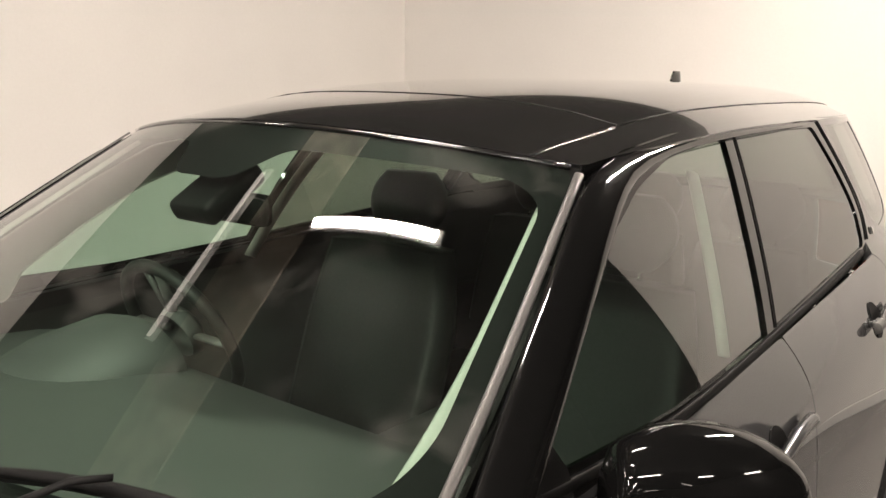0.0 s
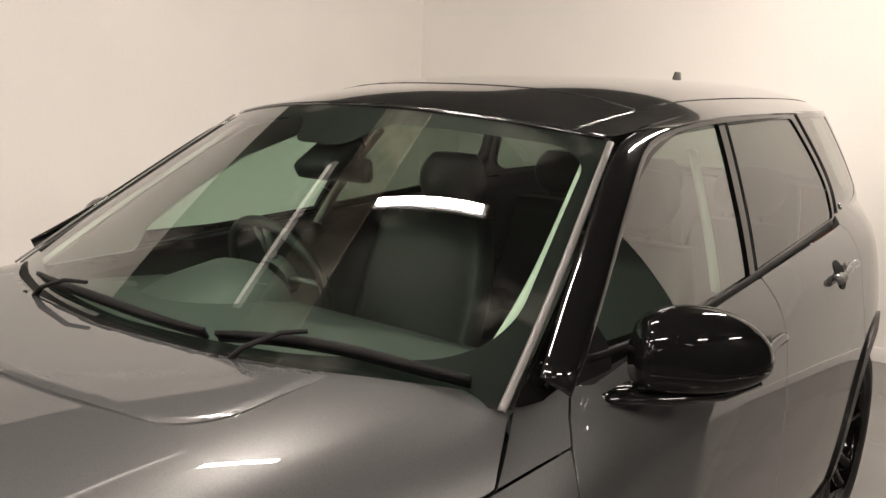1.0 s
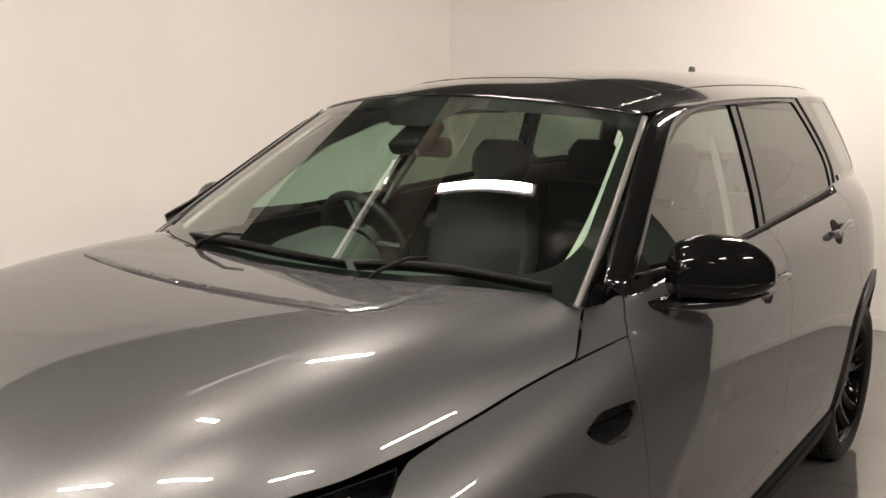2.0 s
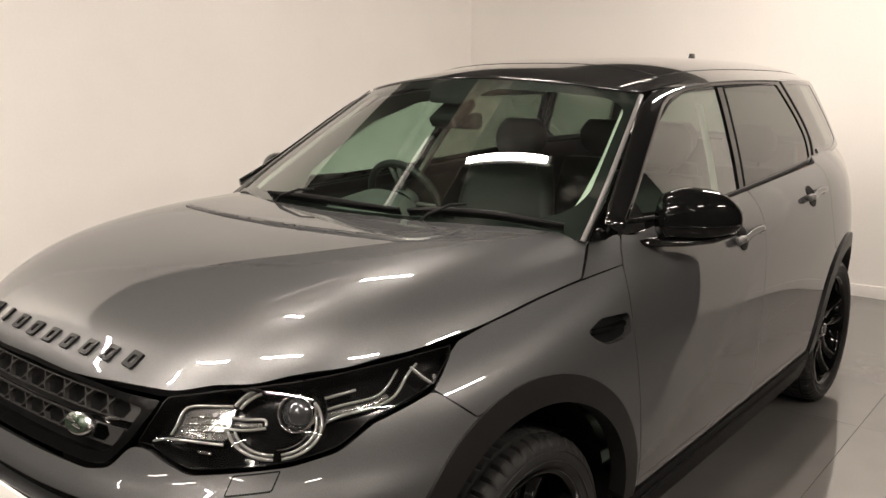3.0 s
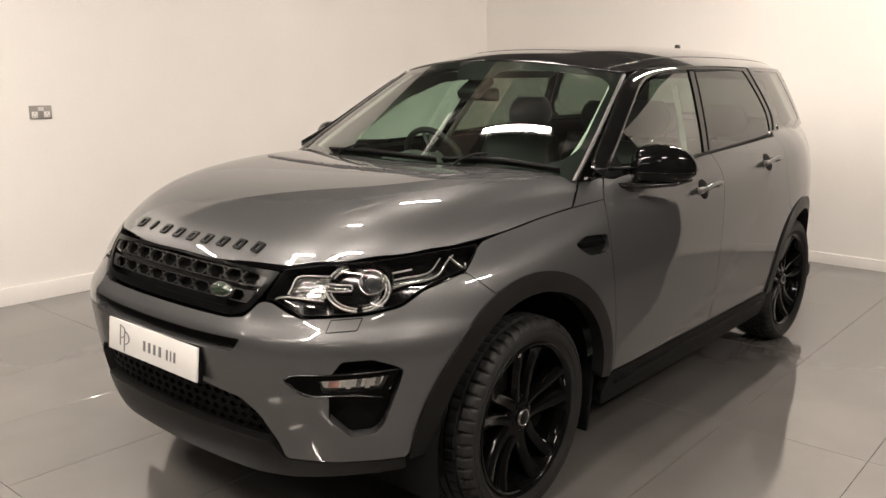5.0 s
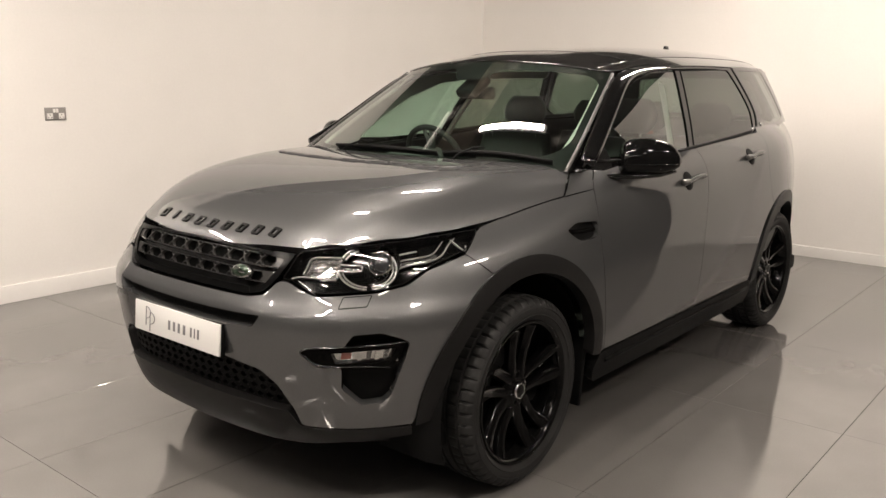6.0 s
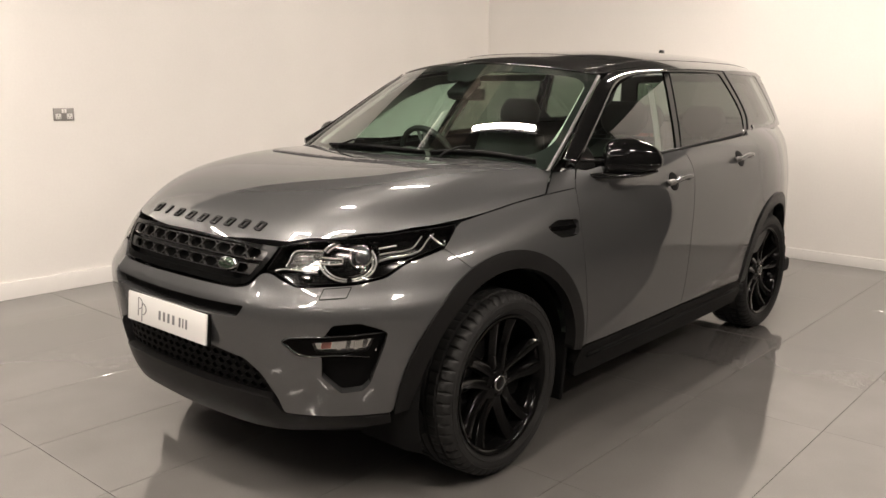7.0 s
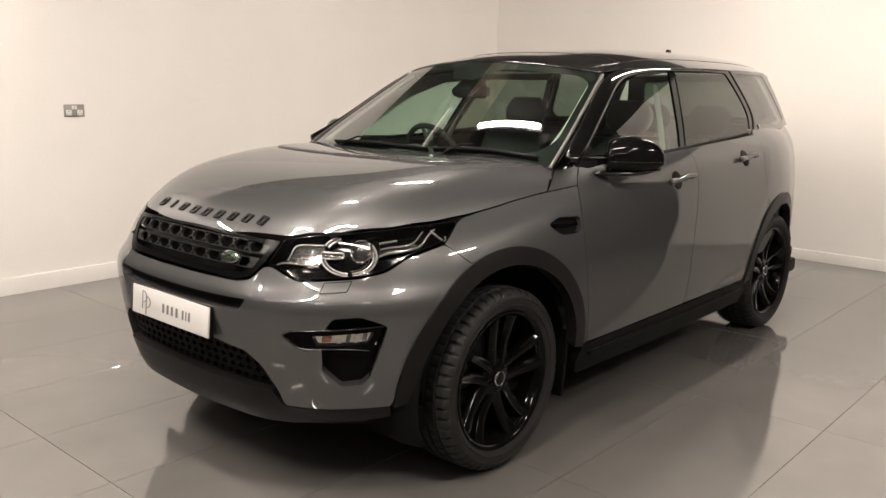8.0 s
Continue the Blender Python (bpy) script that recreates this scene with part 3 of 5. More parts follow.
panel("undertray", body, [(-0.90, 0.20), (0.90, 0.20), (0.90, 0.34), (-0.90, 0.34)], SEAL, car, h=0.05, rim=0, lift=-0.060, label="black plastic tray under the chin")
lower = [(0, 0.60, 0), (0.24, 0.596), (0.42, 0.574), (0.484, 0.524), (0.545, 0.428), (0.3, 0.428), (0, 0.428, 0)]
gaps = []
for row in range(5):
    z = 0.450 + 0.031 * row
    reach = 0.50 - 0.0 * row if row < 2 else (0.462 if row == 2 else 0.42 if row == 3 else 0.36)
    n = int(2 * reach / 0.046)
    for i in range(n):
        u = (i - (n - 1) / 2) * 0.046 + (0.0115 if row % 2 else -0.0115)
        if abs(u) < reach - 0.02:
            gaps.append([(u - 0.018, z), (u - 0.010, z - 0.0105), (u + 0.010, z - 0.0105), (u + 0.018, z), (u + 0.010, z + 0.0105), (u - 0.010, z + 0.0105)])
panel("lower_grille", body, rounded(mirror(lower), 0.02), PLASTIC, car, gaps, h=0.03, rim=0.012, lift=-0.030, label="black mesh lower grille")
# black sheet in place of the deep shade behind the mesh
panel("grille_shadow_tray", body, [(-0.6, 0.40), (0.6, 0.40), (0.6, 0.62), (-0.6, 0.62)], SEAL, car, h=0.06, rim=0, lift=-0.075, label="black sheet standing in for the shade behind the lower grille")

# fog lamps
for side in SIDES:
    panel("fog_pocket", body, [(0.54, 0.44), (0.96, 0.44), (0.96, 0.74), (0.54, 0.74)], PLASTIC, car, h=0.04, rim=0, lift=-0.034, side=side, label="black recess round the fog lamp")
    fog = panel("fog_lamp", body, rounded([(0.566, 0.645), (0.60, 0.663), (0.92, 0.684), (0.905, 0.655), (0.872, 0.590), (0.64, 0.597)], 0.008), SATIN_BLACK, car,
                [rounded([(0.672, 0.648), (0.885, 0.664), (0.862, 0.617), (0.685, 0.611)], 0.006)], h=0.03, rim=0.02, lift=-0.002, side=side, label="gloss black fog lamp surround")
    panel("reflector", body, [(0.66, 0.60), (0.895, 0.61), (0.895, 0.675), (0.66, 0.66)], CHROME, fog, h=0.03, rim=0, lift=-0.018, side=side, label="bright reflector")
    panel("indicator_reflector", body, rounded([(0.702, 0.624), (0.735, 0.625), (0.740, 0.646), (0.705, 0.645)], 0.004), AMBER, fog, h=0.03, rim=0.006, lift=-0.012, side=side, label="red reflector")
    for k in range(4):
        u, dz = 0.756 + 0.029 * k, 0.0012 * k
        panel("facet", body, rounded([(u, 0.620 + dz), (u + 0.014, 0.621 + dz), (u + 0.022, 0.652 + dz), (u + 0.006, 0.651 + dz)], 0.003), (CHROME, LAMPGREY)[k % 2], fog, h=0.03, rim=0.006, lift=-0.010 - 0.002 * (k % 2), side=side)
    panel("lens", body, rounded([(0.672, 0.648), (0.885, 0.664), (0.862, 0.617), (0.685, 0.611)], 0.006), LENS, fog, h=0.03, rim=0, lift=-0.006, side=side, label="clear lens")
    strip("edge", body, [(0.568, 0.648), (0.605, 0.664), (0.75, 0.672), (0.915, 0.683)], 0.0022, 0.003, GLOSS, fog, 0.001, side)
    strip("edge", body, [(0.585, 0.638), (0.64, 0.602), (0.75, 0.604), (0.868, 0.596)], 0.0022, 0.003, GLOSS, fog, 0.001, side)

# upper grille: frame, two honeycomb bars, plain bars between
grille = new("grille")
grille.parent = car
grille.location = (0, -2.2, 0.88)
tagged(grille, "gloss black grille with two honeycomb bars")
opening = [(0, 0.812, 0), (0.2, 0.812), (0.352, 0.814), (0.410, 0.826), (0.458, 0.872), (0.50, 0.930), (0.512, 0.952), (0.30, 0.957), (0, 0.962, 0)]
ring = [(0, 0.835, 0), (0.2, 0.835), (0.345, 0.837), (0.395, 0.846), (0.432, 0.880), (0.468, 0.932), (0.30, 0.946), (0, 0.951, 0)]
panel("grille_frame", body, rounded(mirror(opening), 0.02), SATIN_BLACK, grille, [rounded(mirror(ring), 0.015)], h=0.025, rim=0.03, gap=0.003, lift=-0.003)
panel("grille_back", body, rounded(mirror(opening), 0.02), SEAL, grille, h=0.05, rim=0, lift=-0.05)
for z0, z1, reach in ((0.906, 0.944, 0.452), (0.856, 0.891, 0.405)):
    cells, w = [], 0.086
    count = int(2 * reach / w)
    for i in range(count):
        u = (i - (count - 1) / 2) * w
        top, low, m = z1 - 0.0024, z0 + 0.0024, (z0 + z1) / 2
        wide = 0.0408
        cells.append([(u - wide, m), (u - wide * 0.6, low), (u + wide * 0.6, low), (u + wide, m), (u + wide * 0.6, top), (u - wide * 0.6, top)])
        if i:
            cells.append([(u - w / 2 - 0.0135, top), (u - w / 2, top - 0.0115), (u - w / 2 + 0.0135, top)])
            cells.append([(u - w / 2 - 0.0135, low), (u - w / 2 + 0.0135, low), (u - w / 2, low + 0.0115)])
    bar = rounded([(-reach, z0), (reach, z0), (reach + 0.022, z1), (-reach - 0.022, z1)], 0.008)
    panel("honeycomb_bar", body, bar, HONEYCOMB, grille, cells, h=0.02, rim=0.012, lift=-0.008, label="dark grey honeycomb bar")
for z0, z1, reach in ((0.893, 0.904, 0.43),):
    panel("grille_bar", body, rounded([(-reach, z0), (reach, z0), (reach, z1), (-reach, z1)], 0.004), GLOSS, grille, h=0.03, rim=0.02, lift=-0.022)
for side in SIDES:
    strip("chrome_tick", body, [(0.36, 0.902), (0.385, 0.905), (0.405, 0.907)], 0.003, 0.004, CHROME, grille, 0.006, side)

# oval badge on the grille, and the raised bonnet characters as plain blocks
p, n = spot(body, 0.287, 0.877, -0.004)
turn = n.to_track_quat("Z", "Y").to_matrix().to_4x4()
bm = bmesh.new()
lathe(bm, [(0, 0.006), (0.9, 0.006), (1.0, 0.002), (1.0, -0.012)], Matrix.Translation(p) @ turn @ Matrix.Diagonal((0.046, 0.024, 1, 1)), 40)
oval = part("oval_badge", bm, SILVER, car, "small oval silver and green badge")
bm = bmesh.new()
lathe(bm, [(0, 0.0085), (0.80, 0.0085), (0.86, 0.004)], Matrix.Translation(p) @ turn @ Matrix.Diagonal((0.046, 0.024, 1, 1)), 40)
part("badge_field", bm, BADGE, oval, "dark green field")
for dx, dz, w in ((-0.012, 0.006, 0.03), (0.012, -0.004, 0.03)):
    block("badge_bar", (p.x + dx - w / 2, -0.0025, p.z + dz - 0.003), (p.x + dx + w / 2, 0.0025, p.z + dz + 0.003), SILVER, oval, 0.001).location = n * 0.011 + Vector((0, p.y, 0))
for i in range(9):
    c = (i - 4) * 0.0815
    w = 0.007 if i == 1 else 0.018
    lean = 0.004
    y0 = 0.152 + 0.16 * c * c
    shape = rounded([(c - w - lean, y0), (c + w - lean, y0), (c + w + lean, y0 + 0.032), (c - w + lean, y0 + 0.032)], 0.005)
    hole = [] if i == 1 else [rounded([(c - w * 0.45 - lean * 0.5, y0 + 0.008), (c + w * 0.45 - lean * 0.5, y0 + 0.008), (c + w * 0.45 + lean * 0.5, y0 + 0.024), (c - w * 0.45 + lean * 0.5, y0 + 0.024)], 0.003)]
    panel("bonnet_character", hood, shape, LETTER, car, hole, h=0.02, rim=0.006, lift=0.006, label="raised gloss black character block")

# number plate
plate = thing("number_plate", (0, 0, 0.60), "", "")
plate.parent = car
plate.location = (0, -2.3 - 0.012, 0.594)
tagged(plate, "white plate with a grey logo and a line of print")
tilt = Matrix.Rotation(radians(-5), 4, "X")


def on_plate(name, x0, x1, z0, z1, y0, y1, mat, label="", bevel=0.001):
    ob = block(name, (x0, y0, z0), (x1, y1, z1), mat, None, bevel, label)
    ob.data.transform(Matrix.Translation((0, -0.010, 0.648)) @ tilt)
    ob.parent = plate
    ob.matrix_parent_inverse = Matrix.Translation((0, 0.012, -0.594))
    return ob


on_plate("plate_board", -0.26, 0.26, -0.0555, 0.0555, -0.004, 0.004, PLATE, "", 0.003)
on_plate("plate_holder", -0.264, 0.264, -0.060, 0.058, 0.004, 0.020, PLASTIC, "black plastic plate holder", 0.004)
for dx, dz in ((0, 0), (0.026, -0.018)):
    on_plate("logo_stem", -0.186 + dx, -0.182 + dx, -0.030 + dz, 0.040 + dz, -0.0055, -0.0035, INK, "thin grey logo stroke", 0)
    bm = bmesh.new()
    loop = [(-0.184 + dx + 0.030 * math.sin(a), -0.0050, 0.018 + dz + 0.022 * math.cos(a)) for a in (math.pi * i / 14 for i in range(15))]
    sweep(bm, loop, circle(0.0018, 6), [(0, -1, 0)] * 15)
    ob = part("logo_bow", bm, INK, None, "thin grey logo stroke")
    ob.data.transform(Matrix.Translation((0, -0.010, 0.648)) @ tilt)
    ob.parent = plate
    ob.matrix_parent_inverse = Matrix.Translation((0, 0.012, -0.594))
for x, w in ((-0.035, 0.020), (-0.005, 0.020), (0.025, 0.020), (0.057, 0.022), (0.098, 0.016), (0.119, 0.010), (0.140, 0.016)):
    on_plate("print_bar", x - w * 0.32, x + w * 0.32, -0.020, 0.014, -0.0052, -0.0035, INK, "grey bar of print", 0)

# wings, doors and rear quarters
door_front = [(1.478, 1.150), (1.425, 1.115), (1.390, 1.08), (1.362, 1.03), (1.350, 0.97), (1.350, 0.88), (1.358, 0.78), (1.378, 0.64), (1.41, 0.47), (1.425, 0.405)]
shoulder = [(0.713, 1.004), (0.81, 1.019), (0.91, 1.031), (1.02, 1.046), (1.137, 1.059), (1.205, 1.065)]
door_mid = [(2.462, 1.180), (2.434, 1.053), (2.395, 0.92), (2.367, 0.81), (2.350, 0.65), (2.342, 0.51), (2.340, 0.405)]
rear_arc = wheel_line(ARCH_BACK, AXLE, ARCH, 118, 176)
top_edge = lambda y0, y1, n: [(float(at_y(y0 + (y1 - y0) * i / n)), float(crown(y0 + (y1 - y0) * i / n))) for i in range(n + 1)]
for side in SIDES:
    wing = [(1.2995, 0.857, 0.002), (1.205, 0.932, 0.003), (1.30, 0.990, 0.003)] + [Y(*p) for p in shoulder] + [Y(1.30, 1.073), Y(1.388, 1.080)]
    wing += [Y(*p) for p in door_front[3:]] + [Y(1.40, 0.40)] + wheel_line(ARCH_FRONT, ARCH_HIGH, ARCH_WIDE, 5, 110)
    tip = [Y(1.205, 1.066), Y(1.346, 1.147), Y(1.40, 1.151)] + [Y(*p) for p in door_front[:3]] + [Y(1.30, 1.074)]
    panel("wing_tip", body, rounded(tip, 0.004), PAINT, car, h=0.02, rim=0.02, gap=0.0015, side=side, label="grey metallic corner panel between bonnet and door")
    vent = rounded([Y(1.13, 0.950), Y(1.15, 0.930), Y(1.205, 0.900), Y(1.285, 0.897), Y(1.335, 0.905), Y(1.338, 0.962), Y(1.20, 0.972)], 0.02)
    wing_ob = panel("front_wing", body, rounded(wing, 0.008), PAINT, car, [vent], h=0.024, rim=0.025, gap=0.001, side=side, label="grey metallic front wing")
    panel("side_vent", body, rounded([Y(1.11, 0.985), Y(1.11, 0.885), Y(1.345, 0.885), Y(1.345, 0.985)], 0.02), PLASTIC, wing_ob, h=0.03, rim=0, lift=-0.022, side=side, label="black vent insert")
    strip("vent_blade", body, [Y(1.155, 0.945), Y(1.24, 0.936), Y(1.33, 0.934)], 0.009, 0.010, SATIN_BLACK, wing_ob, 0.020, side)
    door = [Y(*p) for p in door_front] + [Y(1.6, 0.402)] + [Y(*p) for p in door_mid[::-1]] + top_edge(2.44, 1.53, 8)
    front_door = panel("front_door", body, rounded(door, 0.008), PAINT, car, h=0.026, rim=0.03, gap=0.0022, side=side, label="grey metallic front door")
    rear = [Y(*p) for p in door_mid] + [Y(3.10, 0.405)] + [p for p in rear_arc[::-1]] + [Y(3.325, 0.86), Y(3.305, 0.93), Y(3.29, 1.03), Y(3.32, 1.12), Y(3.36, 1.20), Y(3.335, 1.222)] + top_edge(3.28, 2.47, 7)
    rear_door = panel("rear_door", body, rounded(rear, 0.008), PAINT, car, h=0.026, rim=0.03, gap=0.0022, side=side, label="grey metallic rear door")
    quarter = [Y(3.335, 1.222), Y(3.36, 1.20), Y(3.32, 1.12), Y(3.29, 1.03), Y(3.305, 0.93), Y(3.325, 0.86)] + wheel_line(ARCH_BACK, AXLE, ARCH, 117, 28)
    quarter += [Y(4.16, 0.62), Y(4.33, 0.70), (5.18, 0.80), (5.20, 1.0), (5.18, 1.24)] + [(u, z + 0.028) for u, z in top_edge(4.3, 3.40, 6)]
    panel("rear_wing", body, rounded(quarter, 0.008), PAINT, car, h=0.03, rim=0.025, gap=0.002, side=side, label="grey metallic rear wing")
    # cladding: arches and sill
    arch_f = wheel_line(ARCH_FRONT, ARCH_HIGH, ARCH_WIDE + 0.002, 2, 181, 40)
    arch_f += wheel_line(ARCH_FRONT, ARCH_HIGH, LIP_WIDE, 179, 4, 40)
    panel("front_arch_cladding", body, arch_f, CLADDING, car, h=0.025, rim=0.05, lift=0.009, side=side, label="dark grey plastic wheel arch cladding")
    arch_r = wheel_line(ARCH_BACK, AXLE, ARCH + 0.002, 6, 178, 40) + wheel_line(ARCH_BACK, AXLE, LIP, 176, 8, 40)
    panel("rear_arch_cladding", body, arch_r, CLADDING, car, h=0.025, rim=0.05, lift=0.009, side=side, label="dark grey plastic wheel arch cladding")
    sill = [Y(1.39, 0.398), Y(2.2, 0.400), Y(3.10, 0.402), Y(3.16, 0.33), Y(3.14, 0.26), Y(2.2, 0.255), Y(1.40, 0.26), Y(1.36, 0.33)]
    panel("sill", body, rounded(sill, 0.02), PLASTIC, car, h=0.04, rim=0.10, lift=0.006, side=side, label="dark grey plastic sill moulding")
    strip("sill_edge", body, [Y(1.45, 0.352), Y(2.3, 0.352), Y(3.08, 0.356)], 0.012, 0.010, PLASTIC, car, -0.004, side)
    # door handles
    for y0, z0, y1, z1, door_ob in ((2.125, 1.040, 2.365, 1.055, front_door), (2.955, 1.100, 3.185, 1.115, rear_door)):
        handle = strip("door_handle", body, [Y(y0, z0), Y(y0 + 0.06, z0 + 0.002), Y((y0 + y1) / 2, (z0 + z1) / 2 + 0.002), Y(y1 - 0.06, z1), Y(y1, z1)], 0.014, 0.016, PAINT, door_ob, -0.012, side, "grey pull handle")
        # flat black disc on the door, the shade of the hollow put into its colour
        panel("handle_bowl", body, [Y(y0 + 0.078 + 0.044 * math.cos(a), z0 + 0.005 + 0.043 * math.sin(a)) for a in (2 * math.pi * i / 24 for i in range(24))], SEAL, door_ob, h=0.012, rim=0.004, lift=0.003, side=side, label="flat black disc standing in for the shaded hollow behind the handle")
        strip("handle_key_cap", body, [Y(y0 - 0.012, z0), Y(y0 + 0.02, z0 + 0.001), Y(y0 + 0.045, z0 + 0.002)], 0.015, 0.018, SATIN, door_ob, -0.012, side)
        for q in (y0 + 0.015, y1 - 0.02):
            a, na = spot(body, *Y(q, (z0 + z1) / 2), 0.0, side)
            tube("handle_foot", [a - na * 0.004, a + na * 0.018], 0.009, PAINT, door_ob)

# tail, hardly seen: bumper, tailgate, lamps
tail_half = [(5.0, 0.66), (5.15, 0.72), (5.55, 0.74), (LENGTH, 0.74, 0), (LENGTH, 0.33, 0), (5.4, 0.33), (4.80, 0.36), (4.745, 0.45), (4.765, 0.62)]
for side in SIDES:
    panel("rear_bumper", body, rounded([p[:2] for p in tail_half], 0.01), PAINT, car, h=0.05, rim=0.03, side=side, label="grey metallic rear bumper")
    panel("tailgate", body, rounded([(5.20, 0.75), (5.6, 0.75), (LENGTH, 0.75), (LENGTH, 1.24), (5.6, 1.24), (5.42, 1.24), (5.42, 0.95), (5.22, 0.92)], 0.01), PAINT, car, h=0.05, rim=0.03, side=side, label="grey metallic tailgate")
    panel("tail_lamp", body, rounded([(5.205, 0.935), (5.41, 0.955), (5.41, 1.235), (5.19, 1.235)], 0.02), AMBER, car, h=0.04, rim=0.02, lift=0.004, side=side, label="red tail lamp")


def hatch(u, v):
    """The upper tailgate between the belt and the roof."""
    u, v = np.asarray(u, float), np.asarray(v, float)
    x = u * (0.60 - 0.12 * v)
    return np.stack([x, 4.50 - 0.20 * v - 0.16 * u**4 + 0.0 * v, 1.235 + (0.345 - 0.02 * u * u) * v], -1)


flipped_hatch = lambda u, v: hatch(-u, v)
panel("tailgate_upper", flipped_hatch, [(-1, 0), (1, 0), (1, 1), (-1, 1)], PAINT, car, [rounded([(-0.82, 0.12), (0.82, 0.12), (0.82, 0.86), (-0.82, 0.86)], 0.08)], h=0.08, rim=0.02, label="grey metallic tailgate above the belt")
panel("rear_window", flipped_hatch, rounded([(-0.83, 0.11), (0.83, 0.11), (0.83, 0.87), (-0.83, 0.87)], 0.08), PRIVACY, car, h=0.08, rim=0, lift=-0.004, label="dark tinted rear window")

# roof, screen, pillars and side windows
roof_half_line = [(0, 1.806, 0), (0.2, 1.820), (0.42, 1.867), (0.55, 1.911), (0.628, 1.946)] + [(float(roof_half(y)) + 0.004, y) for y in (2.2, 2.6, 3.0, 3.4, 3.8, 4.1)] + [(0.475, 4.33), (0.3, 4.37), (0, 4.38, 0)]
panel("roof", roof, rounded(mirror(roof_half_line), 0.02), GLOSS, car, h=0.04, rim=0.03, label="gloss black roof")
for side in SIDES:
    strip("roof_seam", roof, [(0.545, 1.915), (0.547, 2.0), (0.549, 2.1), (0.550, 2.2)], 0.004, 0.002, GLOSS, car, 0.0, side)
    strip("roof_seam", roof, [(0.550, 2.23), (0.548, 3.0), (0.51, 3.8), (0.44, 4.25)], 0.003, 0.001, SEAL, car, 0.0, side)
strip("roof_joint", roof, [(-0.545, 2.22), (0, 2.17), (0.545, 2.22)], 0.004, 0.0016, SEAL, car, 0.0)
panel("windscreen", screen, rounded([(-0.985, 0.0), (0.985, 0.0), (0.975, 0.99), (0.6, 0.99), (0, 0.99), (-0.6, 0.99), (-0.975, 0.99)], 0.05), WINDSCREEN, car, h=0.05, rim=0, label="green tinted windscreen")
strip("screen_top_moulding", screen, [(-0.965, 0.992), (-0.5, 0.994), (0, 0.995), (0.5, 0.994), (0.965, 0.992)], 0.006, 0.006, GLOSS, car, 0.001)
band = [(-0.992, -0.01), (0.992, -0.01), (0.985, 1.0), (-0.985, 1.0)]
clear = [(-0.90, 0.085), (-0.5, 0.06), (0, 0.05), (0.5, 0.06), (0.82, 0.10, 0.06), (0.90, 0.160, 0.06), (0.938, 0.26, 0.08), (0.940, 0.86, 0.10), (0.85, 0.925, 0.05), (0.22, 0.915), (0.12, 0.79), (-0.12, 0.79), (-0.22, 0.915), (-0.84, 0.925, 0.05), (-0.925, 0.86), (-0.90, 0.22)]
panel("screen_border", screen, band, SEAL, car, [rounded(clear, 0.05)], h=0.04, rim=0, lift=-0.003, label="black printed border of the windscreen")

window_f = [(1.545, 1.195, 0.01), (1.60, 1.245), (1.74, 1.345), (1.90, 1.435), (2.08, 1.510), (2.25, 1.548), (2.42, 1.562), (2.585, 1.568, 0.01), (2.50, 1.40), (2.415, 1.188, 0.01), (1.95, 1.178)]
window_r = [(2.475, 1.195, 0.01), (2.56, 1.40), (2.650, 1.570, 0.01), (2.95, 1.574), (3.305, 1.572, 0.02), (3.365, 1.44), (3.395, 1.34), (3.350, 1.240, 0.03)]
window_q = [(3.44, 1.572, 0.02), (4.02, 1.566, 0.02), (4.10, 1.40), (4.15, 1.285, 0.02), (3.95, 1.262), (3.66, 1.256, 0.02), (3.535, 1.30)]
frame_line = [(1.326, 1.148), (1.468, 1.242), (1.625, 1.343), (1.79, 1.445), (1.945, 1.540), (2.08, 1.572), (2.3, 1.590), (2.66, 1.598), (3.0, 1.598), (3.365, 1.596), (3.43, 1.45), (3.468, 1.32), (3.42, 1.24), (3.30, 1.212), (2.5, 1.172), (1.9, 1.148), (1.5, 1.132)]
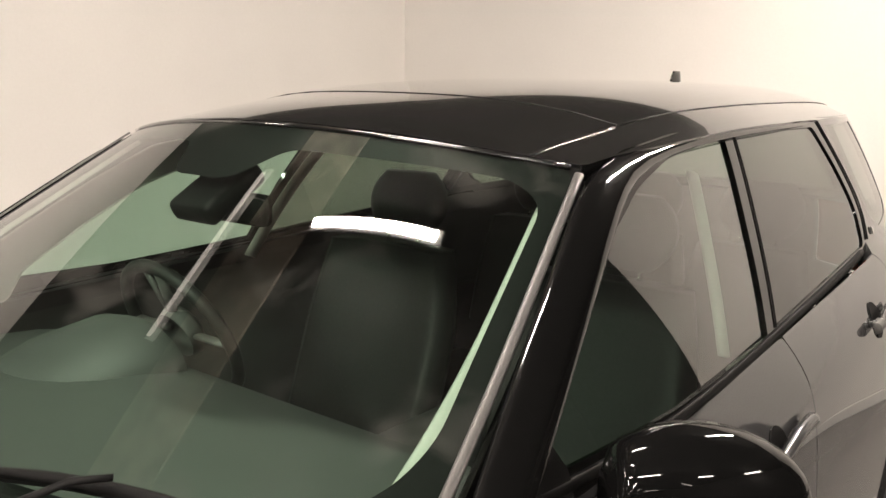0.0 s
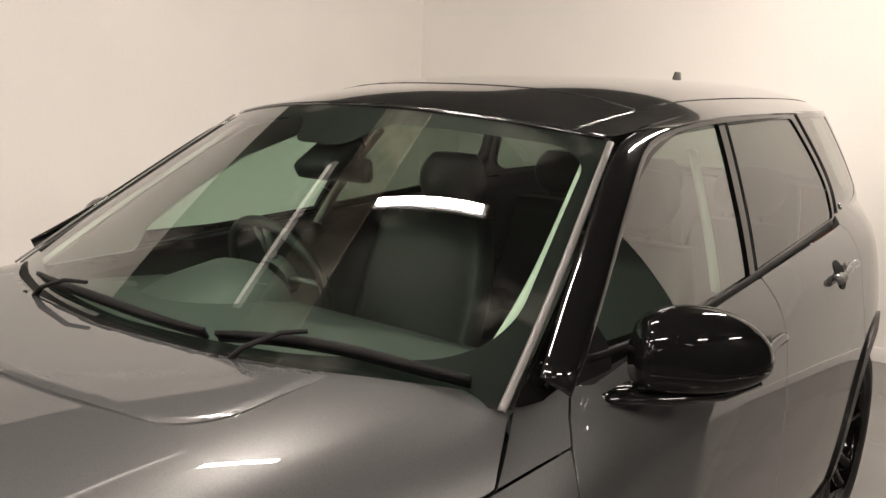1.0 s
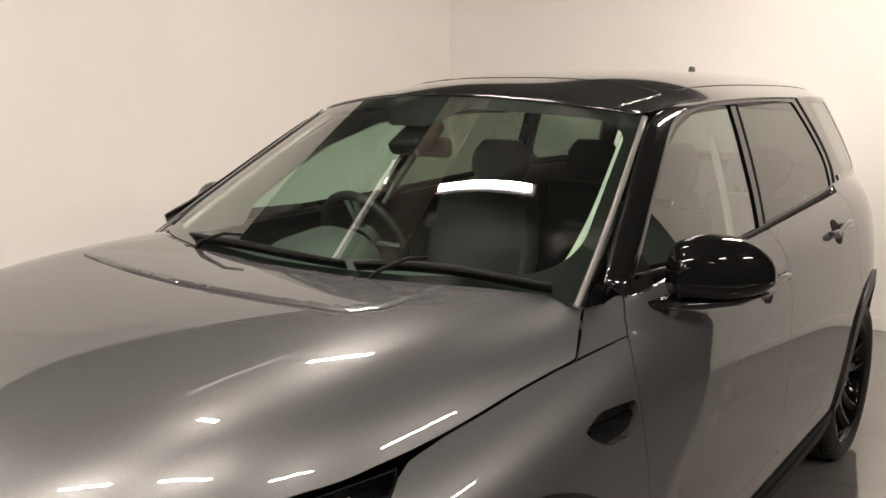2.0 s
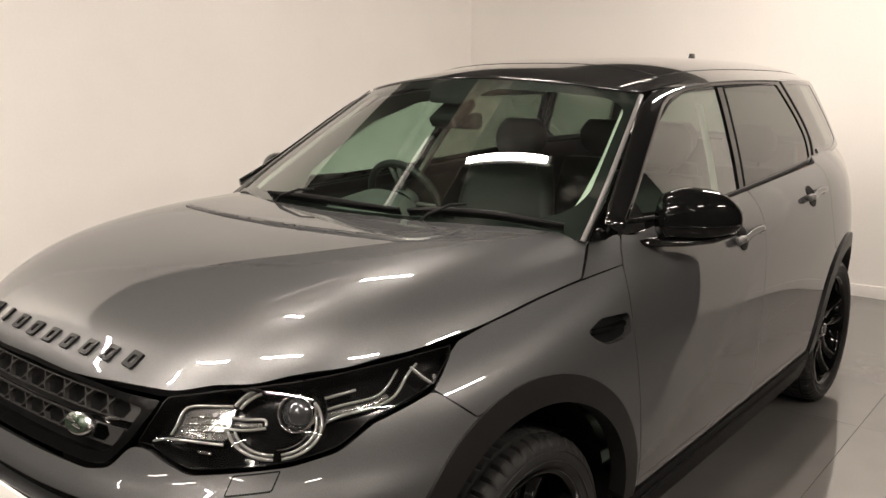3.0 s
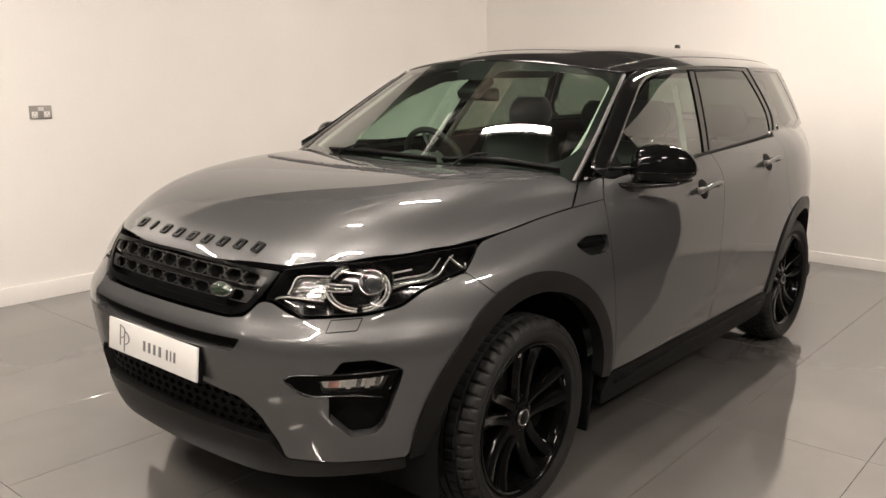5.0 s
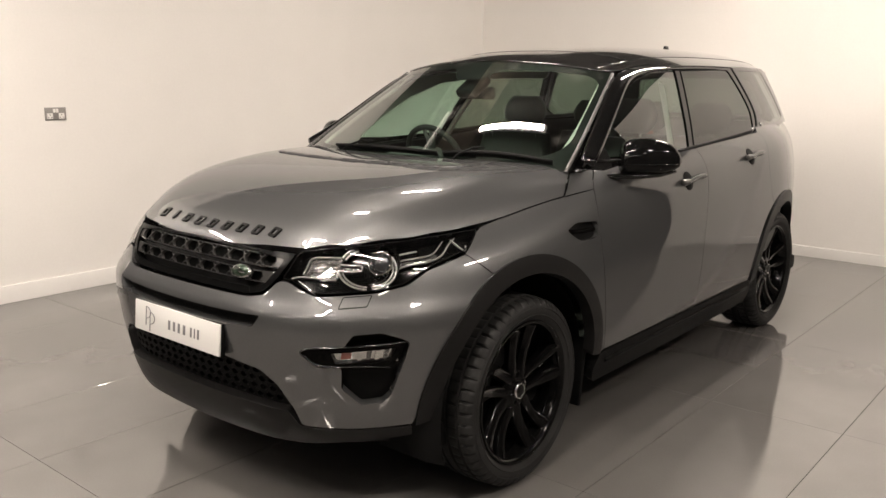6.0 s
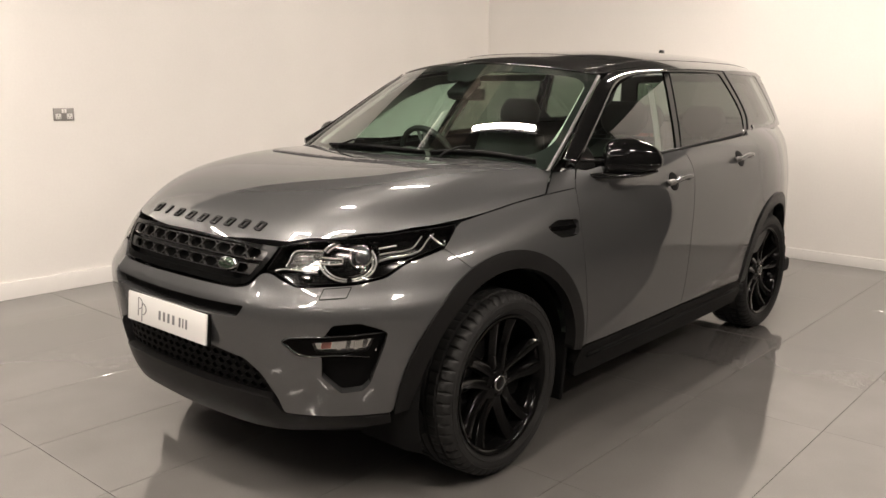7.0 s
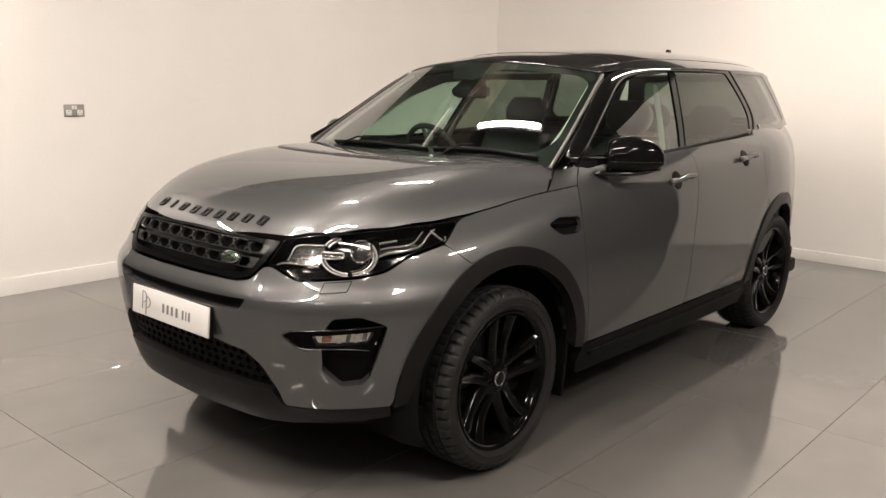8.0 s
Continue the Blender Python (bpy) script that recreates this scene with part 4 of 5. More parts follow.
for side in SIDES:
    # black frames and pillars round both door windows
    pillars = panel("window_frame", flank, rounded(frame_line, 0.015), FRAME, car, [rounded(window_f, 0.04), rounded(window_r, 0.04)], h=0.03, rim=0.012, side=side, label="gloss black pillars and window frames")
    panel("front_window", flank, shrunk(resampled(rounded(window_f, 0.04), 0.03), -0.004), SIDEGLASS, car, h=0.05, rim=0, lift=-0.007, side=side, label="clear green tinted front door window")
    panel("rear_window_dark", flank, shrunk(resampled(rounded(window_r, 0.04), 0.03), -0.004), PRIVACY, car, h=0.05, rim=0, lift=-0.005, side=side, label="dark privacy glass of the rear door")
    back_pillar = [(3.372, 1.596), (3.437, 1.45), (3.476, 1.32), (3.43, 1.24), (3.6, 1.232), (4.1, 1.243), (4.26, 1.25), (4.20, 1.56), (4.12, 1.588)]
    panel("rear_pillar", flank, rounded(back_pillar, 0.01), PAINT, car, [rounded(window_q, 0.04)], h=0.03, rim=0.02, side=side, label="grey metallic rear pillar")
    panel("quarter_window", flank, shrunk(resampled(rounded(window_q, 0.04), 0.03), -0.004), PRIVACY, car, h=0.05, rim=0, lift=-0.002, side=side, label="dark privacy glass of the rear quarter")
    strip("belt_seal", flank, [(1.52, 1.178), (1.9, 1.166), (2.45, 1.183), (3.0, 1.208), (3.30, 1.226)], 0.010, 0.008, SEAL, car, 0.0, side)
    strip("screen_trim", screen, [(0.974, -0.02), (0.983, 0.2), (0.989, 0.5), (0.990, 0.97)], 0.008, 0.005, SATIN, car, -0.002, side, "satin grey screen trim")
    pts, ups, wide = [], [], []
    for k in range(15):
        v = 0.05 + 0.93 * k / 14
        q, nq = spot(screen, 1.052, v, 0.012 - 0.020 * max(0.0, 1 - k / 3), side)
        _, nf = spot(flank, q.y, q.z, 0.0, side)
        pts.append(q), ups.append((nq + nf).normalized()), wide.append((0.8, 0.9, 0.95)[k] if k < 3 else 1.0)
    for y in (2.03, 2.12, 2.22, 2.35, 2.5, 2.7, 2.95, 3.2, 3.45, 3.7, 3.9, 4.1, 4.25):
        _, nr = spot(roof, float(roof_half(y)) - 0.03, y, 0.0, side)
        _, nf = spot(flank, y, float(roof_edge(y)), 0.0, side)
        pts.append(Vector((side * (float(roof_half(y)) - 0.002), y, float(roof_edge(y)) - 0.008))), ups.append((nr + nf).normalized()), wide.append(max(0.30, 1.0 - 3.4 * (y - 1.98)))
    for _ in range(4):
        pts = [pts[0]] + [(a + b * 2 + c) / 4 for a, b, c in zip(pts, pts[1:], pts[2:])] + [pts[-1]]
        ups = [ups[0]] + [(a + b * 2 + c).normalized() for a, b, c in zip(ups, ups[1:], ups[2:])] + [ups[-1]]
        wide = [wide[0]] + [(a + b * 2 + c) / 4 for a, b, c in zip(wide, wide[1:], wide[2:])] + [wide[-1]]
    bm = bmesh.new()
    sweep(bm, pts, [(0.038 * math.cos(math.pi * i / 10), 0.017 * math.sin(math.pi * i / 10)) for i in range(11)], ups, scales=wide)
    bmesh.ops.recalc_face_normals(bm, faces=bm.faces)
    part("screen_pillar", bm, FRAME, car, "gloss black windscreen pillar running on along the roof edge")
    strip("pillar_seal", flank, [(1.415, 1.160), (1.60, 1.285), (1.80, 1.410), (2.0, 1.515), (2.16, 1.556), (2.35, 1.576), (2.6, 1.584)], 0.005, 0.006, SEAL, car, -0.001, side)
    strip("frame_seal", flank, [(2.470, 1.195), (2.520, 1.31), (2.560, 1.40), (2.605, 1.49), (2.648, 1.572)], 0.0022, 0.003, SEAL, car, -0.001, side)
    strip("frame_seal", flank, [(3.375, 1.585), (3.42, 1.46), (3.448, 1.34), (3.40, 1.25)], 0.004, 0.004, SEAL, car, -0.001, side)
    p, n = spot(flank, 3.50, 1.262, -0.002, side)
    bm = bmesh.new()
    lathe(bm, [(0, 0.004), (0.011, 0.004), (0.013, 0.0)], Matrix.Translation(p) @ n.to_track_quat("Z", "Y").to_matrix().to_4x4(), 20)
    part("pillar_badge", bm, SILVER, car, "small round silver badge")

# shark fin aerial
bm = bmesh.new()
rows = []
for t in range(6):
    k = t / 5
    z = 1.655 + 0.078 * k
    y0, y1, w = 3.72 + 0.05 * k, 3.85 - 0.012 * k, 0.024 * (1 - 0.78 * k)
    rows.append([bm.verts.new((w * math.sin(a) * (0.7 + 0.3 * math.cos(a)), (y0 + y1) / 2 + (y1 - y0) / 2 * math.cos(a), z)) for a in (2 * math.pi * i / 16 for i in range(16))])
for a, b in zip(rows, rows[1:]):
    for i in range(16):
        bm.faces.new((a[i], b[i], b[(i + 1) % 16], a[(i + 1) % 16]))
bm.faces.new(rows[-1])
bmesh.ops.recalc_face_normals(bm, faces=bm.faces)
part("aerial_fin", bm, FRAME, car, "gloss black shark fin aerial")

# headlights
def headlight(side):
    lamp = new("headlight")
    lamp.parent = car
    lamp.location = (side * 0.62, -2.0, 0.9)
    tagged(lamp, "clear headlight with a ring shaped light guide and dark bezel")
    edge = [(0.470, 0.868), (0.508, 0.934), (0.522, 0.960), (0.66, 0.975), (0.84, 0.985), (1.06, 0.996), (1.20, 1.001), (1.316, 1.004, 0.006), (1.30, 0.985), (1.210, 0.940), (1.03, 0.903), (0.94, 0.861), (0.83, 0.843), (0.615, 0.831), (0.568, 0.847), (0.508, 0.871)]
    shape = rounded(edge, 0.02)
    panel("bezel", body, shape, BEZEL, lamp, h=0.03, rim=0, lift=-0.05, side=side, label="dark inner bezel")
    panel("bezel_rim", body, shape, GLOSS, lamp, [shrunk(resampled(shape, 0.02), 0.005)], h=0.02, rim=0.05, gap=0.003, lift=-0.003, side=side, label="black edge of the lamp")
    panel("lens_cover", body, shape, LENS, lamp, h=0.03, rim=0, gap=0.004, lift=0.0, side=side, label="clear lens cover")
    cu, cz, ru, rz = 0.800, 0.918, 0.110, 0.066

    def arc(name, a0, a1, k, half, high, depth, mat, label=""):
        marks = [(cu + ru * k * math.cos(radians(a0 + (a1 - a0) * i / 10)), cz + rz * k * math.sin(radians(a0 + (a1 - a0) * i / 10))) for i in range(11)]
        strip(name, body, marks, half, high, mat, lamp, depth, side, label, 2)

    # the ring in three stretches, each a bright outer and inner edge with a translucent web between
    for a0, a1 in ((192, 266), (276, 388), (112, 152)):
        arc("light_guide", a0, a1, 1.03, 0.0045, 0.013, 0.030, GUIDE, "white ring light guide")
        arc("light_guide", a0, a1, 0.90, 0.0035, 0.010, 0.032, GUIDE)
        arc("guide_web", a0, a1, 0.965, 0.0060, 0.005, 0.034, LAMPGREY, "translucent web of the ring")
    arc("inner_ring", 270, 392, 0.76, 0.0018, 0.006, 0.034, CHROME, "thin bright inner ring")
    strip("bracket", body, [(0.693, 0.930), (0.74, 0.926), (0.772, 0.925), (0.776, 0.914)], 0.0035, 0.008, GUIDE, lamp, 0.026, side)
    strip("bracket", body, [(0.690, 0.910), (0.73, 0.907), (0.776, 0.910)], 0.0035, 0.008, GUIDE, lamp, 0.026, side)
    strip("bracket", body, [(0.700, 0.919), (0.735, 0.916), (0.768, 0.916)], 0.006, 0.004, LAMPGREY, lamp, 0.030, side)
    # the eyebrow guide that runs out to the corner
    strip("brow_guide", body, [(0.918, 0.912), (0.97, 0.922), (1.03, 0.926), (1.09, 0.934), (1.13, 0.950), (1.165, 0.972), (1.21, 0.990)], 0.0042, 0.009, GUIDE, lamp, 0.026, side, "clear brow light guide")
    strip("brow_guide", body, [(0.922, 0.934), (0.97, 0.940), (1.04, 0.944), (1.085, 0.952), (1.12, 0.970), (1.15, 0.986)], 0.0034, 0.008, GUIDE, lamp, 0.026, side)
    strip("brow_web", body, [(0.922, 0.923), (0.98, 0.931), (1.05, 0.936), (1.10, 0.947)], 0.008, 0.004, LAMPGREY, lamp, 0.032, side, "translucent web of the brow guide")
    strip("brow_web", body, [(0.925, 0.957), (0.975, 0.962), (1.02, 0.966)], 0.004, 0.005, GUIDE, lamp, 0.030, side)
    strip("corner_marker", body, [(1.185, 0.985), (1.20, 0.965), (1.222, 0.948), (1.235, 0.962)], 0.004, 0.008, GUIDE, lamp, 0.022, side, "clear corner marker")
    # indicator block beside the grille
    panel("indicator", body, rounded([(0.545, 0.892), (0.575, 0.945), (0.70, 0.952), (0.685, 0.888)], 0.01), LAMPGREY, lamp, h=0.02, rim=0.02, lift=-0.030, side=side, label="clear indicator block")
    for k in range(3):
        strip("indicator_rib", body, [(0.572 + 0.010 * k, 0.904 + 0.013 * k), (0.63, 0.905 + 0.013 * k), (0.680, 0.904 + 0.013 * k)], 0.0020, 0.005, CHROME, lamp, 0.027, side)
    strip("indicator_edge", body, [(0.548, 0.894), (0.560, 0.918), (0.575, 0.944), (0.63, 0.950), (0.695, 0.950)], 0.0032, 0.007, GUIDE, lamp, 0.026, side)
    strip("lower_edge", body, [(0.505, 0.878), (0.545, 0.886), (0.62, 0.884), (0.680, 0.880)], 0.0035, 0.006, GUIDE, lamp, 0.024, side)
    strip("lower_blade", body, [(0.615, 0.866), (0.650, 0.862)], 0.005, 0.004, CHROME, lamp, 0.034, side)
    # projector
    p, n = spot(body, 0.850, 0.936, 0.034, side)
    n = (n * 0.6 + Vector((0, -1, 0)) * 0.6).normalized()
    m = Matrix.Translation(p) @ n.to_track_quat("Z", "Y").to_matrix().to_4x4()
    bm = bmesh.new()
    lathe(bm, [(0.041, -0.03), (0.041, 0.006), (0.039, 0.009), (0.0365, 0.008), (0.035, 0.0)], m, 32)
    part("projector_ring", bm, CHROME, lamp, "chrome projector ring")
    bm = bmesh.new()
    lathe(bm, [(0.0, 0.016), (0.012, 0.0145), (0.022, 0.010), (0.030, 0.003), (0.035, -0.006)], m, 32)
    part("projector_lens", bm, BALL, lamp, "glass projector lens")
    bm = bmesh.new()
    lathe(bm, [(0.072, 0.004), (0.058, -0.012), (0.046, -0.030)], m, 32)
    part("projector_bowl", bm, BEZEL, lamp, "dark projector bowl")
    # headlamp washer cover on the bumper below
    cap = rounded([(0.694, 0.790), (0.710, 0.826), (0.812, 0.832), (0.792, 0.796)], 0.006)
    panel("washer_groove", body, cap, SEAL, car, h=0.02, rim=0, lift=0.0006, side=side, label="dark groove round the washer cover")
    panel("washer_cover", body, cap, PAINT, car, h=0.02, rim=0.002, lift=0.002, gap=0.003, side=side, label="grey headlamp washer cover")


BALL = material("projector_glass", (0.045, 0.047, 0.05), 0.03, 0.3, 1.0)
headlight(1)
headlight(-1)


# wheels
def wheel(cy, side):
    """A tyre and a gloss black alloy with five pairs of arms; the car's left is its outer face."""
    hub = new("wheel")
    hub.parent = car
    hub.location = (side * (0.785 if cy < 2 else 0.768), cy - 2.3, AXLE)
    tagged(hub, "gloss black twin spoke alloy wheel with a low tyre")
    # local z points outwards
    m = Matrix.Translation((side * (0.785 if cy < 2 else 0.768), cy, AXLE)) @ Matrix.Rotation(radians(90 * side), 4, "Y")
    n = 324
    prof = [(0.272, -0.100), (0.290, -0.114), (0.315, -0.1225), (0.338, -0.118), (0.352, -0.108), (0.359, -0.096), (0.361, -0.074), (0.353, -0.072), (0.353, -0.064), (0.363, -0.062), (0.364, -0.028), (0.355, -0.026), (0.355, -0.017), (0.364, -0.015),
            (0.364, 0.015), (0.355, 0.017), (0.355, 0.026), (0.364, 0.028), (0.363, 0.062), (0.353, 0.064), (0.353, 0.072), (0.361, 0.074), (0.359, 0.096), (0.352, 0.108), (0.338, 0.118), (0.315, 0.1225), (0.290, 0.114), (0.272, 0.100)]

    def tread(i, k):
        cut = 0.0
        if k in (5, 6, 21, 22) and i % 6 == 0:
            cut = -0.012
        elif k in (4, 23) and i % 6 == 0:
            cut = -0.009
        elif k in (3, 24) and i % 6 == 0:
            cut = -0.002
        elif k in (9, 10, 17, 18) and (i + 3) % 6 == 0:
            cut = -0.005
        return cut

    bm = bmesh.new()
    lathe(bm, prof, m, n, wave=tread)
    tyre = part("tyre", bm, RUBBER, hub, "black low profile tyre with blocky tread")
    tyre.data.set_sharp_from_angle(angle=radians(38))
    for r in (0.298, 0.326):
        bm = bmesh.new()
        h = 0.1195 if r < 0.3 else 0.1222
        lathe(bm, [(r - 0.002, h - 0.001), (r - 0.001, h + 0.0012), (r + 0.001, h + 0.0012), (r + 0.002, h - 0.001)], m, 96)
        part("tyre_rib", bm, RUBBER, hub)
    bm = bmesh.new()
    lathe(bm, [(0.272, -0.104), (0.260, -0.100), (0.240, -0.085), (0.236, 0.02), (0.248, 0.060), (0.255, 0.084), (0.262, 0.096), (0.273, 0.103), (0.277, 0.107), (0.275, 0.111), (0.267, 0.109), (0.260, 0.104), (0.256, 0.097), (0.254, 0.088)], m, 96)
    part("rim", bm, RIM, hub, "gloss black rim")
    bm = bmesh.new()
    lathe(bm, [(0.0, 0.076), (0.030, 0.076), (0.060, 0.074), (0.078, 0.066), (0.082, 0.045), (0.080, 0.0)], m, 40)
    part("hub_disc", bm, RIM, hub, "gloss black hub")
    bm = bmesh.new()
    lathe(bm, [(0.0, 0.088), (0.024, 0.087), (0.029, 0.084), (0.030, 0.070)], m, 32)
    cap = part("centre_cap", bm, LETTER, hub, "round centre cap with a silver ring")
    bm = bmesh.new()
    lathe(bm, [(0.0255, 0.0865), (0.0275, 0.0895), (0.0300, 0.0885), (0.0315, 0.078)], m, 32)
    part("cap_ring", bm, SILVER, cap)
    for i in range(5):
        a = 2 * math.pi * i / 5 + 0.47
        bm = bmesh.new()
        lathe(bm, [(0.0, 0.060), (0.007, 0.060), (0.009, 0.056), (0.009, 0.040)], m @ Matrix.Translation((0.048 * math.cos(a + 0.63), 0.048 * math.sin(a + 0.63), 0.020)), 6)
        part("wheel_nut", bm, RIM, hub)
        for lead, bend, w in ((1, 0.10, 0.027), (-1, 0.04, 0.031)):
            pts, ups, ks = [], [], []
            for j in range(9):
                k = j / 8
                r = 0.060 + 0.198 * k
                q = a + lead * (0.027 + 0.021 * k) / r + bend * k * k
                h = 0.068 + 0.024 * k - 0.012 * math.sin(math.pi * k)
                pts.append(m @ Vector((r * math.cos(q), r * math.sin(q), h)))
                ups.append(m.to_3x3() @ Vector((0, 0, 1)))
                ks.append(1.0 - 0.22 * math.sin(math.pi * k * 0.9) + 0.25 * k * k)
            bm = bmesh.new()
            sec = [(-w * 0.8, -0.045), (-w, -0.012), (-w * 0.62, 0.006), (-w * 0.45, 0.008), (w * 0.55, 0.003), (w * 0.85, -0.004), (w, -0.018), (w * 0.75, -0.045)]
            sweep(bm, pts, sec, ups, scales=ks)
            bmesh.ops.recalc_face_normals(bm, faces=bm.faces)
            arm = part("spoke", bm, RIM, hub)
            arm.data.set_sharp_from_angle(angle=radians(35))
    bm = bmesh.new()
    lathe(bm, [(0.07, 0.0), (0.165, 0.0), (0.165, -0.024), (0.07, -0.024)], m, 48)
    part("brake_disc", bm, DISC, hub, "grey iron brake disc")
    bm = bmesh.new()
    turn = m @ Matrix.Rotation(radians(200 if cy < 2 else -20), 4, "Z")
    box(bm, (0.105, -0.075, -0.05), (0.19, 0.075, 0.034), 0.014)
    bmesh.ops.transform(bm, matrix=turn, verts=list(bm.verts))
    part("brake_caliper", bm, PLASTIC, hub, "black brake caliper")
    # dark well round the wheel
    bm = bmesh.new()
    lathe(bm, [(0.455, 0.075), (0.468, 0.0), (0.468, -0.22), (0.30, -0.235), (0.0, -0.235)], m, 56)
    bmesh.ops.delete(bm, geom=[v for v in bm.verts if v.co.z < 0.20], context="VERTS")
    part("wheel_well", bm, SEAL, hub, "black wheel arch liner")
    # mud flap behind the wheel
    y = cy + (0.43 if cy < 2 else 0.44)
    z0, z1 = (0.18, 0.47) if cy < 2 else (0.26, 0.52)
    bm = bmesh.new()
    wx = side * (0.80 if cy < 2 else 0.745)
    box(bm, (wx - 0.09, y - 0.006, z0), (wx + 0.09, y + 0.012, z1), 0.006, turn=Matrix.Rotation(radians(-8), 4, "X"))
    part("mud_flap", bm, PLASTIC, car, "black mud flap behind the wheel")


for cy in (FRONT, BACK):
    for side in SIDES:
        wheel(cy, side)

# underside and bulkheads keep the inside dark
block("underbody", (-0.80, 0.45, 0.24), (0.80, 4.35, 0.34), SEAL, car, 0.03, "black underbody")
block("engine_bay", (-0.58, 0.42, 0.36), (0.58, 1.25, 0.92), SEAL, car, 0.05, "dark engine bay block")


# door mirrors
def door_mirror(side):
    glass = new("door_mirror")
    glass.parent = car
    glass.location = (side * 0.86, -0.72, 1.12)
    tagged(glass, "gloss black door mirror on a low arm")
    out, fore = Vector((0.736, 0.677, 0)), Vector((0.677, -0.736, 0))

    def at(t, f, z):
        v = Vector((0.862, 1.600, 0)) + out * (0.262 * t) + fore * f
        return (side * v.x, v.y, z)

    bm = bmesh.new()
    grid = []
    for i in range(19):
        t = 0.5 - 0.5 * math.cos(math.pi * i / 18)
        rise = 0.104 * (math.sqrt(max(1 - ((t - 0.38) / 0.62) ** 2, 0)) if t > 0.38 else (1 - 0.30 * ((0.38 - t) / 0.38) ** 2.2) * min(1, (t / 0.06 + 0.35)) ** 0.5)
        drop = 0.050 * (math.sqrt(max(1 - ((t - 0.45) / 0.55) ** 2, 0)) if t > 0.45 else min(1, (t / 0.05 + 0.4)) ** 0.5)
        deep = 0.088 * (math.sqrt(max(1 - ((t - 0.35) / 0.65) ** 2, 0)) if t > 0.35 else (0.72 + 0.28 * t / 0.35))
        ring = []
        for k in range(28):
            a = 2 * math.pi * k / 28
            c, s = math.cos(a), math.sin(a)
            f = deep * abs(c) ** 0.75 if c > 0 else -0.45 * deep * abs(c) ** 0.5
            ring.append(bm.verts.new(at(t, f, 1.176 + (rise if s > 0 else drop) * abs(s) ** 0.82 * (1 if s > 0 else -1))))
        grid.append(ring)
    for a, b in zip(grid, grid[1:]):
        for k in range(28):
            bm.faces.new((a[k], a[(k + 1) % 28], b[(k + 1) % 28], b[k]))
    bm.faces.new(grid[0]), bm.faces.new(grid[-1][::-1])
    bmesh.ops.remove_doubles(bm, verts=bm.verts, dist=1e-4)
    bmesh.ops.recalc_face_normals(bm, faces=bm.faces)
    part("shell", bm, SHELL, glass, "gloss black shell")
    bm = bmesh.new()
    pts = [(side * 0.795, 1.555, 1.118), (side * 0.85, 1.575, 1.120), at(0.25, 0.01, 1.122), at(0.6, 0.008, 1.128), at(0.90, 0.0, 1.140)]
    sweep(bm, pts, [(-0.060, -0.004), (-0.05, -0.016), (0.05, -0.016), (0.060, -0.004), (0.052, 0.010), (-0.052, 0.010)], scales=[0.7, 0.72, 0.8, 0.72, 0.4])
    bmesh.ops.recalc_face_normals(bm, faces=bm.faces)
    part("arm", bm, FRAME, glass, "black mirror arm")
    tube("indicator_line", [at(0.04 + 0.84 * i / 12, 0.002 + 0.088 * (math.sqrt(max(1 - ((0.04 + 0.84 * i / 12 - 0.35) / 0.65) ** 2, 0)) if i > 4 else 0.74 + 0.26 * i / 5) , 1.172) for i in range(13)], 0.003, BEZEL, glass, "dark slim indicator strip")
    bm = bmesh.new()
    lathe(bm, [(0.0, 0.0), (0.9, 0.0), (1.0, -0.004)], Matrix.Translation(at(0.5, -0.046, 1.185)) @ Vector((side * -0.677, 0.736, 0)).to_track_quat("Z", "Y").to_matrix().to_4x4() @ Matrix.Diagonal((0.105, 0.058, 1, 1)), 28)
    part("mirror_glass", bm, CHROME, glass, "mirror glass facing backwards")
    panel("mirror_foot", flank, rounded([(1.46, 1.142), (1.505, 1.175), (1.60, 1.235), (1.625, 1.19), (1.62, 1.145)], 0.01), PLASTIC, glass, h=0.03, rim=0.01, lift=0.006, side=side, label="black foot of the mirror")


door_mirror(1)
door_mirror(-1)


# wipers and cowl
def cowl_surface(u, v):
    """The black scuttle between bonnet and windscreen."""
    s = screen(u, 0.05)
    x = s[..., 0]
    y = s[..., 1] - 0.13 * (1 - np.asarray(v, float))
    z = s[..., 2] - 0.006 - 0.035 * (1 - np.asarray(v, float))
    return np.stack([x, y, z], -1)


panel("scuttle", cowl_surface, [(-0.80, 0), (0.80, 0), (0.80, 1), (-0.80, 1)], PLASTIC, car, h=0.08, rim=0, label="black plastic scuttle below the windscreen")


